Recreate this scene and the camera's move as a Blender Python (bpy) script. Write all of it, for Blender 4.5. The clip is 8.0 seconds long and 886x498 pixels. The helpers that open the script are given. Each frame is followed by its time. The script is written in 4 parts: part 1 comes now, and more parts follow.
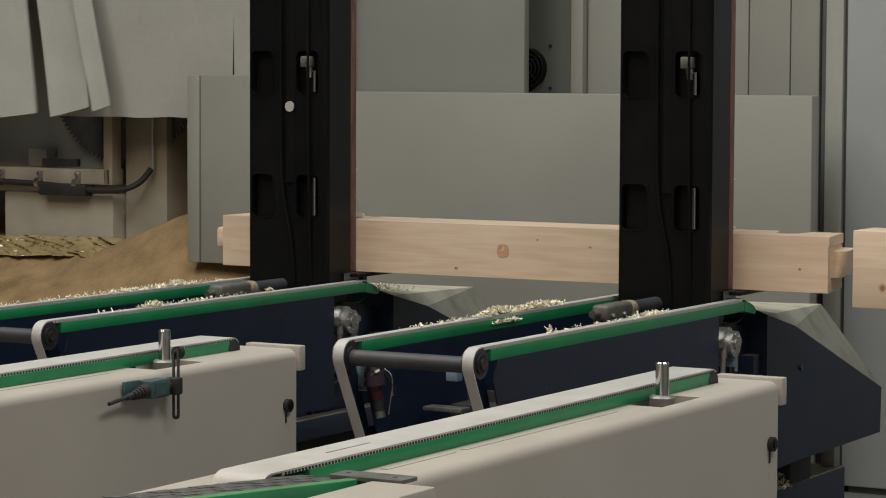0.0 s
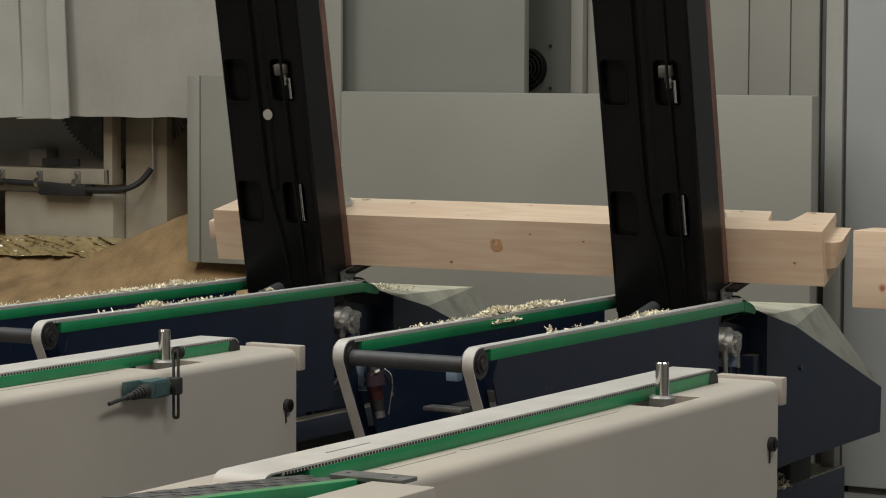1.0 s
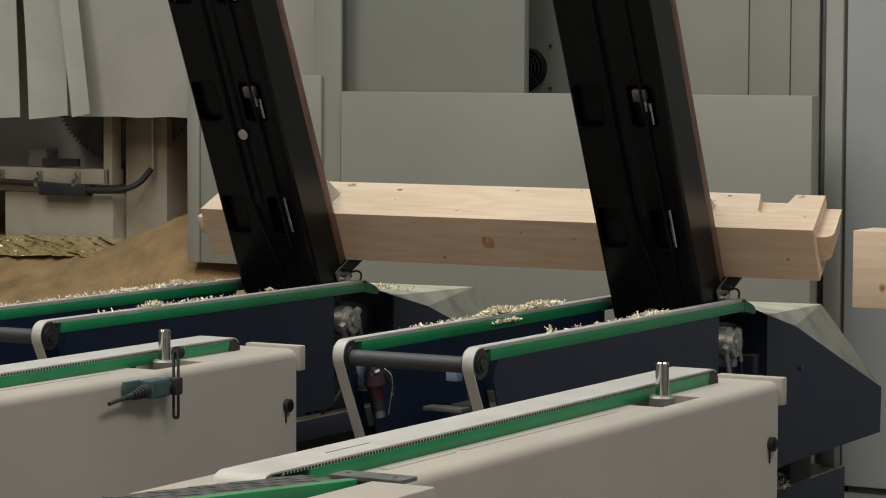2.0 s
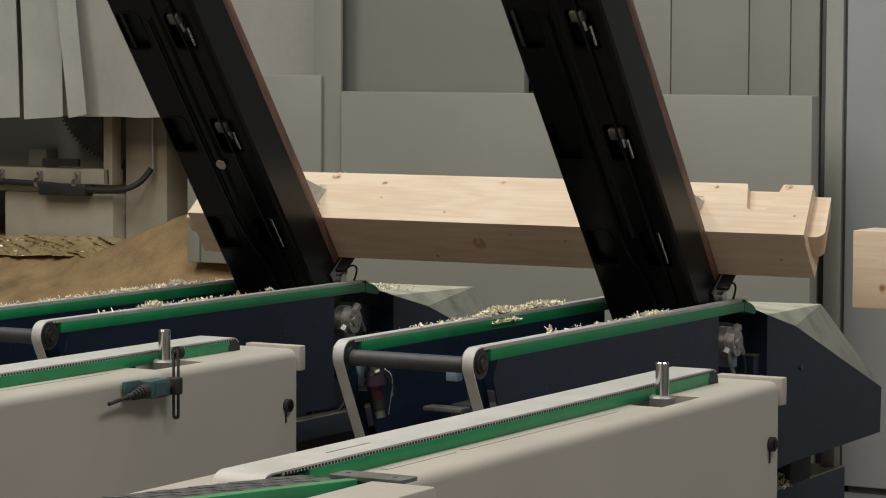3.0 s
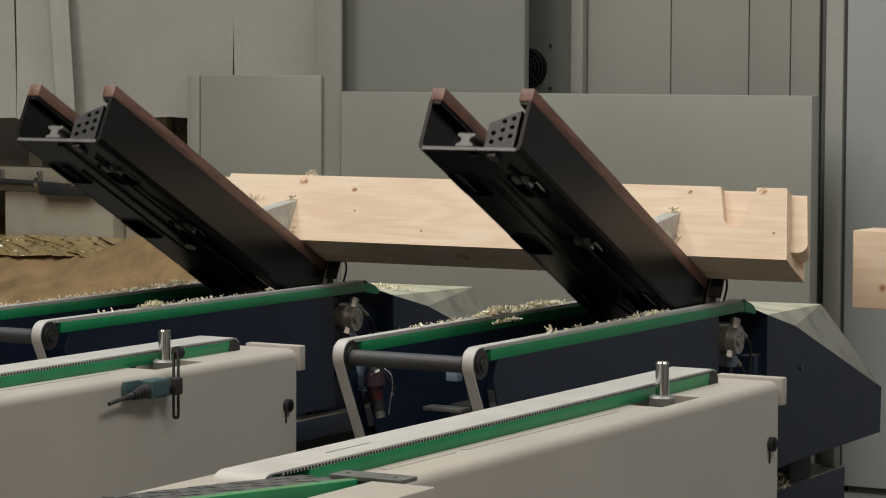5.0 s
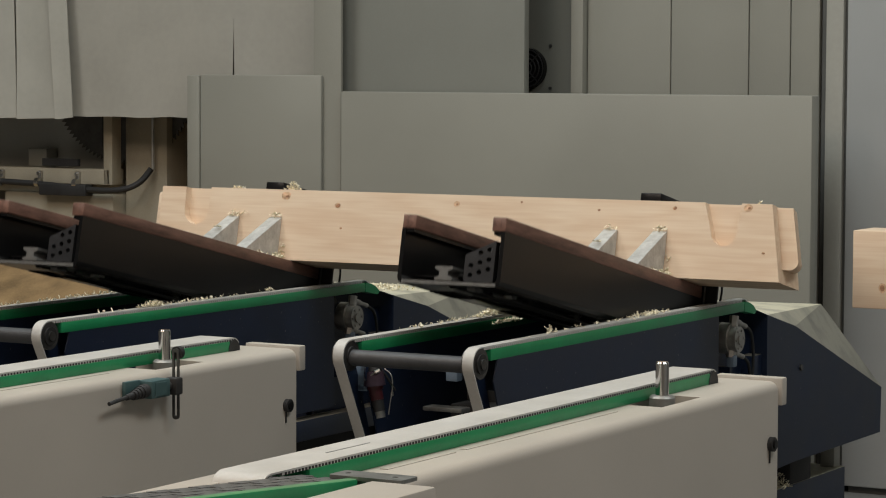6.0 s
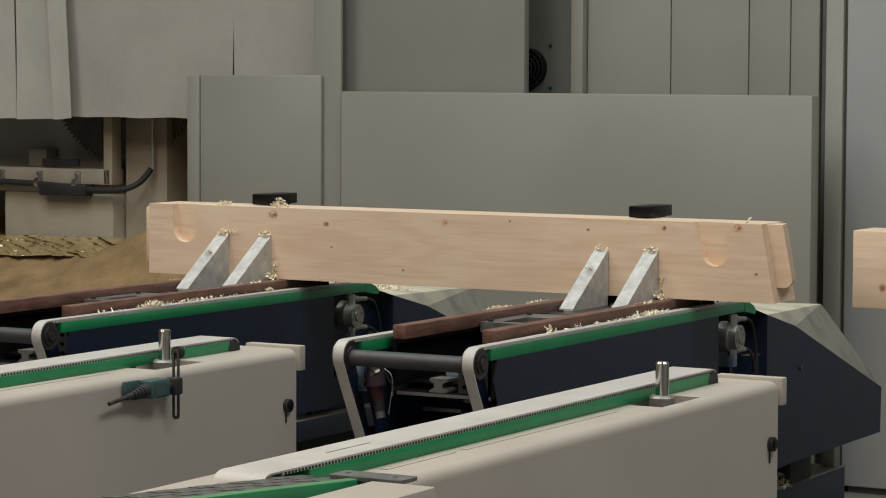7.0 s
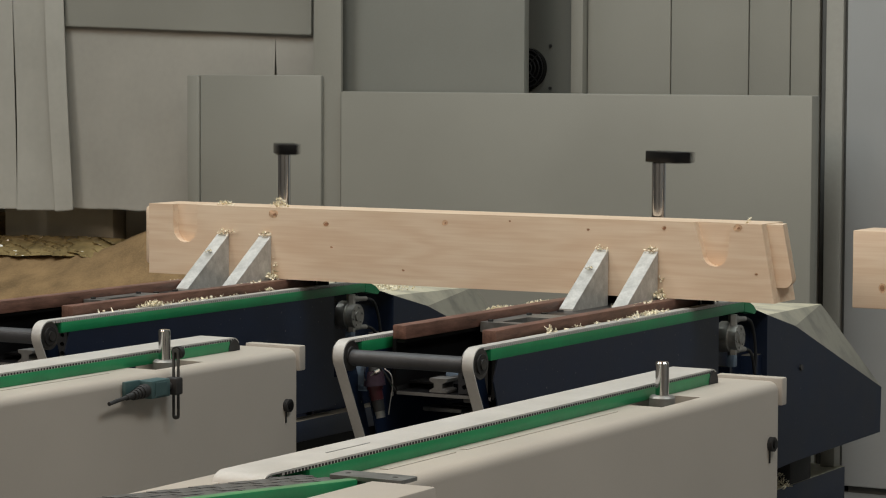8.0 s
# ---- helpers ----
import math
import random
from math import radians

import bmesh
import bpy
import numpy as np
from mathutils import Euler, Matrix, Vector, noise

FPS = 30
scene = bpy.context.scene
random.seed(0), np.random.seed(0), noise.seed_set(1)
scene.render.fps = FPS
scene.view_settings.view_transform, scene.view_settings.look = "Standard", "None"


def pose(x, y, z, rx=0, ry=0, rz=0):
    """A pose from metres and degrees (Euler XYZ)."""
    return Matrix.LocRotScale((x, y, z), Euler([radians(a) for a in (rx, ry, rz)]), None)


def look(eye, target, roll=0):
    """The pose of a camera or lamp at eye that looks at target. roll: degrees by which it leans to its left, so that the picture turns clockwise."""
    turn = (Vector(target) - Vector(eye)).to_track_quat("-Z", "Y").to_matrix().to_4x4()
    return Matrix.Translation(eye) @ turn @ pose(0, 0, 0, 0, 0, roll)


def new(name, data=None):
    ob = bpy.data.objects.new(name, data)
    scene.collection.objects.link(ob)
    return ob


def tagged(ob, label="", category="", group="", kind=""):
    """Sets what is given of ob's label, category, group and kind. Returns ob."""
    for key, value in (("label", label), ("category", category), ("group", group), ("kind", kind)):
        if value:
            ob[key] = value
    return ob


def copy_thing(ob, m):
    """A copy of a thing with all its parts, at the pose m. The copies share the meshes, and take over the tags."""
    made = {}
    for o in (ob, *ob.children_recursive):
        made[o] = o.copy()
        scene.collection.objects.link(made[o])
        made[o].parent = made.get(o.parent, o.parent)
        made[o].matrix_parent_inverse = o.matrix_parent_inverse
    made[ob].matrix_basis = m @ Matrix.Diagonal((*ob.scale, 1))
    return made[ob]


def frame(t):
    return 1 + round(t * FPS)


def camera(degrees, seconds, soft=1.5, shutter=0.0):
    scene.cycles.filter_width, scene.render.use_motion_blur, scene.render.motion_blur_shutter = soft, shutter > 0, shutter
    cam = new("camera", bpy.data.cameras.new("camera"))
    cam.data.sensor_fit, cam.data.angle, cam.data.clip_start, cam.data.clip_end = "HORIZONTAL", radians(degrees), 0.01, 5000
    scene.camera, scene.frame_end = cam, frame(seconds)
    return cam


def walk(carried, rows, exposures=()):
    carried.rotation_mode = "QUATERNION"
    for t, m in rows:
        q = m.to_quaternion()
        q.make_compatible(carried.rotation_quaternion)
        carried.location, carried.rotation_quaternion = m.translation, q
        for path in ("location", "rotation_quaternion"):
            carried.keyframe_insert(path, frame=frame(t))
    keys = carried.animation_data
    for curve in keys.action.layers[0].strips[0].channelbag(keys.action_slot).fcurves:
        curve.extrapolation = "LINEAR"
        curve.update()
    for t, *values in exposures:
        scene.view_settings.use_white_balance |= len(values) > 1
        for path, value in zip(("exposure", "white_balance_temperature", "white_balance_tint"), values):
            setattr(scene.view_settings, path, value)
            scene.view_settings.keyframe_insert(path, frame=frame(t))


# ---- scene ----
# ---- camera ----
cam = camera(18.743, 8.0, soft=1.1, shutter=0.5)
EYE = Vector((3.8543, -8.6302, 1.5882))
AIM = EYE + Vector((-0.48797, 0.87031, -0.06687)) * 8
walk(cam, [(0.0, look(EYE, AIM, 0.255)), (8.0, look(EYE, AIM, 0.255))])

# ---- light: a workshop hall with assumed roof lights, none in view ----
world = bpy.data.worlds.new("hall_sky")
scene.world = world
world.use_nodes = True
wn = world.node_tree
sky = wn.nodes.new("ShaderNodeTexSky")
sky.sky_type, sky.sun_disc = "NISHITA", False
sky.sun_elevation, sky.sun_rotation = radians(48), radians(200)
wn.links.new(sky.outputs[0], wn.nodes["Background"].inputs[0])
wn.nodes["Background"].inputs[1].default_value = 0.1
scene.view_settings.exposure = 0.0


def assumed_roof_lamp(x, y, sx, sy, watts, tint):
    lamp = bpy.data.lights.new("assumed_roof_light", "AREA")
    lamp.shape, lamp.size, lamp.size_y, lamp.energy = "RECTANGLE", sx, sy, watts
    lamp.color = tint
    ob = new("assumed_roof_light", lamp)
    ob.matrix_world = pose(x, y, 6.93)
    return ob


COOL, WARM = (0.945, 1.0, 0.975), (1.0, 0.80, 0.61)
# the pair at x = 4.6 is added fill for faces turned to +x
ASSUMED_ROOF_LIGHTS = [(-4.5, -2.2, COOL), (-4.5, -7.0, WARM), (-0.8, -2.2, COOL), (-0.8, -7.0, WARM), (4.6, -2.2, COOL), (4.6, -7.0, WARM)]
for rx, ry, tint in ASSUMED_ROOF_LIGHTS:
    assumed_roof_lamp(rx, ry, 2.0, 4.0, (198 if tint is COOL else 166) * (0.92 if rx < -4 else 1.02 if rx < 0 else 1.12), tint)


# ---- materials ----
def material(name, base, rough=0.5, metal=0.0, vary=0.12, scale=6.0, bump=0.0, bump_scale=60.0, dust=None, dust_amount=0.0, stretch=(1, 1, 1), coat=0.0, spec=0.5, flecks=0.0, settle=(0.15, 0.62), lies=(0.3, 0.8)):
    """Paint, plastic or metal with broad blotches, fine grain and optional settled dust."""
    m = bpy.data.materials.new(name)
    m.use_nodes = True
    nt = m.node_tree
    n, l = nt.nodes, nt.links
    bsdf = n["Principled BSDF"]
    co = n.new("ShaderNodeTexCoord")
    mp = n.new("ShaderNodeMapping")
    mp.inputs["Scale"].default_value = stretch
    l.new(co.outputs["Object"], mp.inputs[0])
    big = n.new("ShaderNodeTexNoise")
    big.inputs["Scale"].default_value, big.inputs["Detail"].default_value = scale, 6
    l.new(mp.outputs[0], big.inputs["Vector"])
    fine = n.new("ShaderNodeTexNoise")
    fine.inputs["Scale"].default_value, fine.inputs["Detail"].default_value = bump_scale, 4
    l.new(mp.outputs[0], fine.inputs["Vector"])
    both = n.new("ShaderNodeMath")
    both.operation = "MULTIPLY_ADD"
    l.new(fine.outputs[0], both.inputs[0])
    both.inputs[1].default_value = 0.4
    l.new(big.outputs[0], both.inputs[2])
    ramp = n.new("ShaderNodeValToRGB")
    ramp.color_ramp.elements[0].position, ramp.color_ramp.elements[1].position = 0.45, 0.95
    ramp.color_ramp.elements[0].color = tuple(c * (1 - vary) for c in base) + (1,)
    ramp.color_ramp.elements[1].color = tuple(min(1, c * (1 + vary)) for c in base) + (1,)
    l.new(both.outputs[0], ramp.inputs[0])
    colour = ramp.outputs[0]
    if dust:
        geo = n.new("ShaderNodeNewGeometry")
        sep = n.new("ShaderNodeSeparateXYZ")
        l.new(geo.outputs["Normal"], sep.inputs[0])
        dn = n.new("ShaderNodeTexNoise")
        dn.inputs["Scale"].default_value, dn.inputs["Detail"].default_value = 5, 10
        dn.inputs["Roughness"].default_value = 0.7
        l.new(co.outputs["Object"], dn.inputs["Vector"])
        dr = n.new("ShaderNodeMapRange")
        dr.inputs[1].default_value, dr.inputs[2].default_value = settle
        l.new(dn.outputs[0], dr.inputs[0])
        up = n.new("ShaderNodeMapRange")
        up.inputs[1].default_value, up.inputs[2].default_value = lies
        l.new(sep.outputs[2], up.inputs[0])
        mul = n.new("ShaderNodeMath")
        mul.operation = "MULTIPLY"
        l.new(dr.outputs[0], mul.inputs[0])
        l.new(up.outputs[0], mul.inputs[1])
        amt = n.new("ShaderNodeMath")
        amt.operation = "MULTIPLY"
        amt.inputs[1].default_value = dust_amount
        l.new(mul.outputs[0], amt.inputs[0])
        mix = n.new("ShaderNodeMix")
        mix.data_type = "RGBA"
        l.new(amt.outputs[0], mix.inputs[0])
        l.new(colour, mix.inputs[6])
        mix.inputs[7].default_value = (*dust, 1)
        colour = mix.outputs[2]
    if flecks:
        fl = n.new("ShaderNodeTexNoise")
        fl.inputs["Scale"].default_value, fl.inputs["Detail"].default_value = 70, 2
        l.new(co.outputs["Object"], fl.inputs["Vector"])
        fr = n.new("ShaderNodeMapRange")
        fr.inputs[1].default_value, fr.inputs[2].default_value, fr.inputs[4].default_value = 0.715, 0.76, flecks
        l.new(fl.outputs[0], fr.inputs[0])
        fm = n.new("ShaderNodeMix")
        fm.data_type = "RGBA"
        l.new(fr.outputs[0], fm.inputs[0])
        l.new(colour, fm.inputs[6])
        fm.inputs[7].default_value = (0.4, 0.36, 0.3, 1)
        colour = fm.outputs[2]
    l.new(colour, bsdf.inputs["Base Color"])
    rr = n.new("ShaderNodeMapRange")
    rr.inputs[3].default_value, rr.inputs[4].default_value = max(0.03, rough - 0.08), min(1, rough + 0.1)
    l.new(big.outputs[0], rr.inputs[0])
    l.new(rr.outputs[0], bsdf.inputs["Roughness"])
    bsdf.inputs["Metallic"].default_value = metal
    bsdf.inputs["Coat Weight"].default_value = coat
    bsdf.inputs["Specular IOR Level"].default_value = spec
    if bump:
        b = n.new("ShaderNodeBump")
        b.inputs["Strength"].default_value, b.inputs["Distance"].default_value = bump, 0.002
        l.new(fine.outputs[0], b.inputs["Height"])
        l.new(b.outputs[0], bsdf.inputs["Normal"])
    return m


def wood_material(name, light, dark):
    """Planed softwood: growth bands along x and fine fibres."""
    m = bpy.data.materials.new(name)
    m.use_nodes = True
    nt = m.node_tree
    n, l = nt.nodes, nt.links
    bsdf = n["Principled BSDF"]
    co = n.new("ShaderNodeTexCoord")
    mp = n.new("ShaderNodeMapping")
    mp.inputs["Scale"].default_value = (0.55, 5.0, 5.0)
    l.new(co.outputs["Object"], mp.inputs[0])
    warp = n.new("ShaderNodeTexNoise")
    warp.inputs["Scale"].default_value, warp.inputs["Detail"].default_value = 1.6, 3
    l.new(mp.outputs[0], warp.inputs["Vector"])
    bands = n.new("ShaderNodeMath")
    bands.operation = "MULTIPLY"
    bands.inputs[1].default_value = 46
    l.new(warp.outputs[0], bands.inputs[0])
    sine = n.new("ShaderNodeMath")
    sine.operation = "SINE"
    l.new(bands.outputs[0], sine.inputs[0])
    mp2 = n.new("ShaderNodeMapping")
    mp2.inputs["Scale"].default_value = (5, 160, 160)
    l.new(co.outputs["Object"], mp2.inputs[0])
    fib = n.new("ShaderNodeTexNoise")
    fib.inputs["Scale"].default_value, fib.inputs["Detail"].default_value = 1.0, 5
    l.new(mp2.outputs[0], fib.inputs["Vector"])
    blotch = n.new("ShaderNodeTexNoise")
    blotch.inputs["Scale"].default_value, blotch.inputs["Detail"].default_value = 3.0, 3
    l.new(co.outputs["Object"], blotch.inputs["Vector"])
    s1 = n.new("ShaderNodeMapRange")
    s1.inputs[1].default_value, s1.inputs[2].default_value, s1.inputs[3].default_value, s1.inputs[4].default_value = -1, 1, 0, 0.23
    l.new(sine.outputs[0], s1.inputs[0])
    a1 = n.new("ShaderNodeMath")
    a1.operation = "MULTIPLY_ADD"
    a1.inputs[1].default_value = 0.5
    l.new(fib.outputs[0], a1.inputs[0])
    l.new(s1.outputs[0], a1.inputs[2])
    a2 = n.new("ShaderNodeMath")
    a2.operation = "MULTIPLY_ADD"
    a2.inputs[1].default_value = 0.45
    l.new(blotch.outputs[0], a2.inputs[0])
    l.new(a1.outputs[0], a2.inputs[2])
    ramp = n.new("ShaderNodeValToRGB")
    ramp.color_ramp.elements[0].position, ramp.color_ramp.elements[1].position = 0.3, 1.0
    ramp.color_ramp.elements[0].color, ramp.color_ramp.elements[1].color = (*light, 1), (*dark, 1)
    l.new(a2.outputs[0], ramp.inputs[0])
    l.new(ramp.outputs[0], bsdf.inputs["Base Color"])
    bsdf.inputs["Roughness"].default_value = 0.62
    b = n.new("ShaderNodeBump")
    b.inputs["Strength"].default_value, b.inputs["Distance"].default_value = 0.25, 0.001
    l.new(fib.outputs[0], b.inputs["Height"])
    l.new(b.outputs[0], bsdf.inputs["Normal"])
    return m


DUST = (0.62, 0.52, 0.33)
M_CABINET = material("pebble_grey_paint", (0.268, 0.264, 0.230), 0.45, vary=0.07, scale=1.5, bump=0.05, bump_scale=180)
M_CABINET_B = material("blue_grey_paint", (0.345, 0.355, 0.355), 0.45, vary=0.06, scale=1.2, bump=0.05, bump_scale=180)
# cabinet paint darkened to stand in for shade behind the front panel
M_CABINET_SHADED = material("shaded_grey_green_paint", (0.205, 0.208, 0.185), 0.45, vary=0.07, scale=1.5, bump=0.05, bump_scale=180)
M_POST = material("pale_grey_post_paint", (0.36, 0.355, 0.32), 0.45, vary=0.08, scale=2)
M_BAY = material("warm_grey_paint", (0.35, 0.315, 0.245), 0.7, vary=0.15, scale=5, bump=0.08, bump_scale=160)
# dark joints and plinth; also painted shade in the gaps and pin slot
M_SEAM = material("dark_seam_and_gap", (0.09, 0.092, 0.088), 0.7)
M_CREAM = material("cream_powder_coat", (0.405, 0.378, 0.342), 0.45, vary=0.05, scale=2.5, bump=0.08, bump_scale=260, dust=DUST, dust_amount=0.10)
M_NAVY = material("navy_paint", (0.008, 0.015, 0.036), 0.38, vary=0.25, scale=5, bump=0.06, bump_scale=120, dust=DUST, dust_amount=0.3, flecks=0.35, spec=0.35)
M_HOOD = material("navy_paint_dusty", (0.009, 0.017, 0.040), 0.5, vary=0.25, scale=5, dust=(0.72, 0.68, 0.52), dust_amount=0.95, settle=(0.05, 0.55), lies=(0.2, 0.95), flecks=0.25)
M_GREEN = material("green_guide_plastic", (0.012, 0.22, 0.085), 0.38, vary=0.15, scale=8, bump=0.1, bump_scale=90, dust=DUST, dust_amount=0.16)
M_BELT = material("white_toothed_belt", (0.45, 0.45, 0.44), 0.45, vary=0.12, scale=9, bump=0.15, bump_scale=120, dust=DUST, dust_amount=0.12)
M_BLACK = material("black_enamel", (0.006, 0.006, 0.0065), 0.3, vary=0.3, scale=5, bump=0.05, bump_scale=90, spec=0.2)
M_RUBBER = material("black_rubber", (0.018, 0.018, 0.019), 0.65, vary=0.3, scale=20)
M_PAD = material("brown_phenolic_pad", (0.145, 0.075, 0.056), 0.5, vary=0.5, scale=14, bump=0.15, bump_scale=80, stretch=(4, 0.6, 4))
M_STEEL = material("bright_steel", (0.55, 0.54, 0.52), 0.28, metal=1.0, vary=0.12, scale=12)
M_WEDGE = material("dull_scuffed_aluminium", (0.50, 0.50, 0.48), 0.5, metal=0.3, vary=0.25, scale=24, bump=0.15, bump_scale=120)
M_RAIL = material("dull_profile_aluminium", (0.15, 0.15, 0.147), 0.5, metal=0.4, vary=0.2, scale=30)
M_COLLAR = material("dull_turned_steel", (0.27, 0.27, 0.26), 0.45, metal=0.5, vary=0.2, scale=18)
M_CHROME = material("chromed_steel", (0.62, 0.61, 0.60), 0.12, metal=1.0, vary=0.06, scale=10)
M_ALU = material("brushed_aluminium", (0.56, 0.57, 0.56), 0.42, metal=0.75, vary=0.15, scale=18, bump=0.1, bump_scale=140)
M_DARKSTEEL = material("dark_steel", (0.10, 0.10, 0.10), 0.4, metal=0.8, vary=0.3, scale=10)
M_LINK = material("dark_grey_chain_steel", (0.22, 0.225, 0.22), 0.35, metal=0.6, vary=0.3, scale=20, bump=0.1, bump_scale=90)
M_OILSTEEL = material("oily_machined_steel", (0.40, 0.39, 0.37), 0.42, metal=0.85, vary=0.35, scale=14)
M_BLUEVALVE = material("blue_grey_valve_paint", (0.16, 0.22, 0.30), 0.4, vary=0.2, scale=20)
M_DUSTY = material("dusty_fabric", (0.30, 0.25, 0.17), 0.9, vary=0.4, scale=40, bump=0.4, bump_scale=150)
M_DUSTY_STEEL = material("dusty_steel", (0.13, 0.125, 0.11), 0.55, metal=0.3, vary=0.4, scale=20, bump=0.2, bump_scale=90)
M_PLATE = material("blackened_steel", (0.016, 0.017, 0.020), 0.45, vary=0.3, scale=14)
M_CHAIN = material("dark_chain_plastic", (0.12, 0.122, 0.122), 0.35, metal=0.3, vary=0.3, scale=20)
M_ROLLER = material("dark_grey_roller", (0.045, 0.047, 0.052), 0.5, vary=0.2, scale=8)
M_FLOOR = material("concrete_floor", (0.16, 0.157, 0.148), 0.75, vary=0.25, scale=2, bump=0.3, bump_scale=40)
M_HALL = material("hall_plaster", (0.28, 0.28, 0.275), 0.8, vary=0.1, scale=1)
M_CEIL = material("hall_ceiling_paint", (0.35, 0.35, 0.34), 0.8, vary=0.1, scale=1)
M_CURTAIN = material("grey_white_pvc_curtain", (0.37, 0.355, 0.315), 0.5, vary=0.08, scale=3, bump=0.03, bump_scale=30)
M_STRIP = material("white_pvc_strip", (0.43, 0.42, 0.375), 0.42, vary=0.08, scale=3, bump=0.03, bump_scale=30)
M_SAWDUST = material("fine_sawdust", (0.31, 0.205, 0.10), 0.95, vary=0.35, scale=7, bump=1.0, bump_scale=110)
M_CHIP = material("wood_shavings", (0.84, 0.75, 0.58), 0.8, vary=0.25, scale=30)
M_FILM = material("yellow_plastic_film", (0.35, 0.265, 0.125), 0.06, vary=0.3, scale=9, bump=0.25, bump_scale=22, coat=1.0)
M_TEAL = material("teal_switch_housing", (0.045, 0.09, 0.095), 0.45, vary=0.15, scale=20)
M_RED = material("red_plastic", (0.06, 0.010, 0.014), 0.35, vary=0.2, scale=20)
M_MAUVE = material("mauve_plastic", (0.05, 0.03, 0.045), 0.3, vary=0.3, scale=30)
M_SAW = material("saw_blade_steel", (0.11, 0.105, 0.095), 0.4, metal=0.6, vary=0.3, scale=12)
M_WOOD = wood_material("planed_spruce", (0.765, 0.622, 0.472), (0.62, 0.43, 0.29))
M_KNOT = material("wood_knot", (0.58, 0.38, 0.24), 0.6, vary=0.4, scale=60)
M_KNOT_DARK = material("wood_knot_heart", (0.33, 0.165, 0.09), 0.6, vary=0.4, scale=60)
M_ENDGRAIN = wood_material("spruce_end_grain", (0.62, 0.38, 0.22), (0.48, 0.26, 0.13))


# ---- mesh helpers ----
def finish(name, bm, mat, smooth=False, mats=()):
    me = bpy.data.meshes.new(name)
    bmesh.ops.recalc_face_normals(bm, faces=bm.faces)
    bm.to_mesh(me)
    bm.free()
    me.materials.append(mat)
    for m in mats:
        me.materials.append(m)
    if smooth:
        me.polygons.foreach_set("use_smooth", [True] * len(me.polygons))
        me.set_sharp_from_angle(angle=radians(35))
    return me


def part(name, bm, mat, parent, label="", smooth=False, at=None, mats=()):
    ob = new(name, finish(name, bm, mat, smooth, mats))
    ob.parent = parent
    if at is not None:
        ob.matrix_basis = at
    if label:
        ob["label"] = label
    return ob


def solid(name, bm, mat, label, category, kind="", smooth=False, at=None, group="", mats=()):
    ob = new(name, finish(name, bm, mat, smooth, mats))
    if at is not None:
        ob.matrix_basis = at
    return tagged(ob, label, category, group, kind)


def thing(name, at, label, category, group="", kind=""):
    ob = new(name)
    ob.empty_display_size = 0.1
    ob.matrix_basis = at
    return tagged(ob, label, category, group, kind)


def box(bm, x0, x1, y0, y1, z0, z1, bevel=0.0, segments=2):
    made = bmesh.ops.create_cube(bm, size=1.0, matrix=Matrix.Translation(((x0 + x1) / 2, (y0 + y1) / 2, (z0 + z1) / 2)) @ Matrix.Diagonal((abs(x1 - x0), abs(y1 - y0), abs(z1 - z0), 1)))
    if bevel:
        edges = list({e for v in made["verts"] for e in v.link_edges})
        bmesh.ops.bevel(bm, geom=edges, offset=bevel, segments=segments, affect="EDGES", profile=0.5)
    return bm


def slab(x0, x1, y0, y1, z0, z1, bevel=0.0, segments=2):
    return box(bmesh.new(), x0, x1, y0, y1, z0, z1, bevel, segments)


def rod(bm, a, b, r, r2=None, seg=20, caps=True):
    a, b = Vector(a), Vector(b)
    m = Matrix.Translation((a + b) / 2) @ (b - a).to_track_quat("Z", "Y").to_matrix().to_4x4()
    bmesh.ops.create_cone(bm, cap_ends=caps, segments=seg, radius1=r, radius2=r if r2 is None else r2, depth=(b - a).length, matrix=m)
    return bm


def prism(bm, points, lo, hi, axis="x"):
    """A polygon in the plane across the axis, drawn out from lo to hi."""
    def at(p, s):
        return {"x": (s, p[0], p[1]), "y": (p[0], s, p[1]), "z": (p[0], p[1], s)}[axis]
    a = [bm.verts.new(at(p, lo)) for p in points]
    b = [bm.verts.new(at(p, hi)) for p in points]
    bm.faces.new(a)
    bm.faces.new(list(reversed(b)))
    for i in range(len(points)):
        j = (i + 1) % len(points)
        bm.faces.new((a[j], a[i], b[i], b[j]))
    return bm


def tube(bm, points, r, seg=8):
    """A hose through the points, rounded off at its corners."""
    pts = [Vector(p) for p in points]
    for _ in range(2):
        cut = [pts[0]]
        for p, q in zip(pts, pts[1:]):
            cut += [p.lerp(q, 0.25), p.lerp(q, 0.75)]
        pts = cut + [pts[-1]]
    rings = []
    for i, p in enumerate(pts):
        d = (pts[min(i + 1, len(pts) - 1)] - pts[max(i - 1, 0)]).normalized()
        q = d.to_track_quat("Z", "Y")
        rings.append([bm.verts.new(p + q @ Vector((r * math.cos(2 * math.pi * k / seg), r * math.sin(2 * math.pi * k / seg), 0))) for k in range(seg)])
    for u, v in zip(rings, rings[1:]):
        for k in range(seg):
            bm.faces.new((u[k], u[(k + 1) % seg], v[(k + 1) % seg], v[k]))
    bm.faces.new(rings[0])
    bm.faces.new(list(reversed(rings[-1])))
    return bm


def rounded(u0, u1, v0, v1, r, n=5):
    out = []
    for cu, cv, a0 in ((u1 - r, v1 - r, 0), (u0 + r, v1 - r, 90), (u0 + r, v0 + r, 180), (u1 - r, v0 + r, 270)):
        for k in range(n + 1):
            a = radians(a0 + 90 * k / n)
            out.append((cu + r * math.cos(a), cv + r * math.sin(a)))
    return out


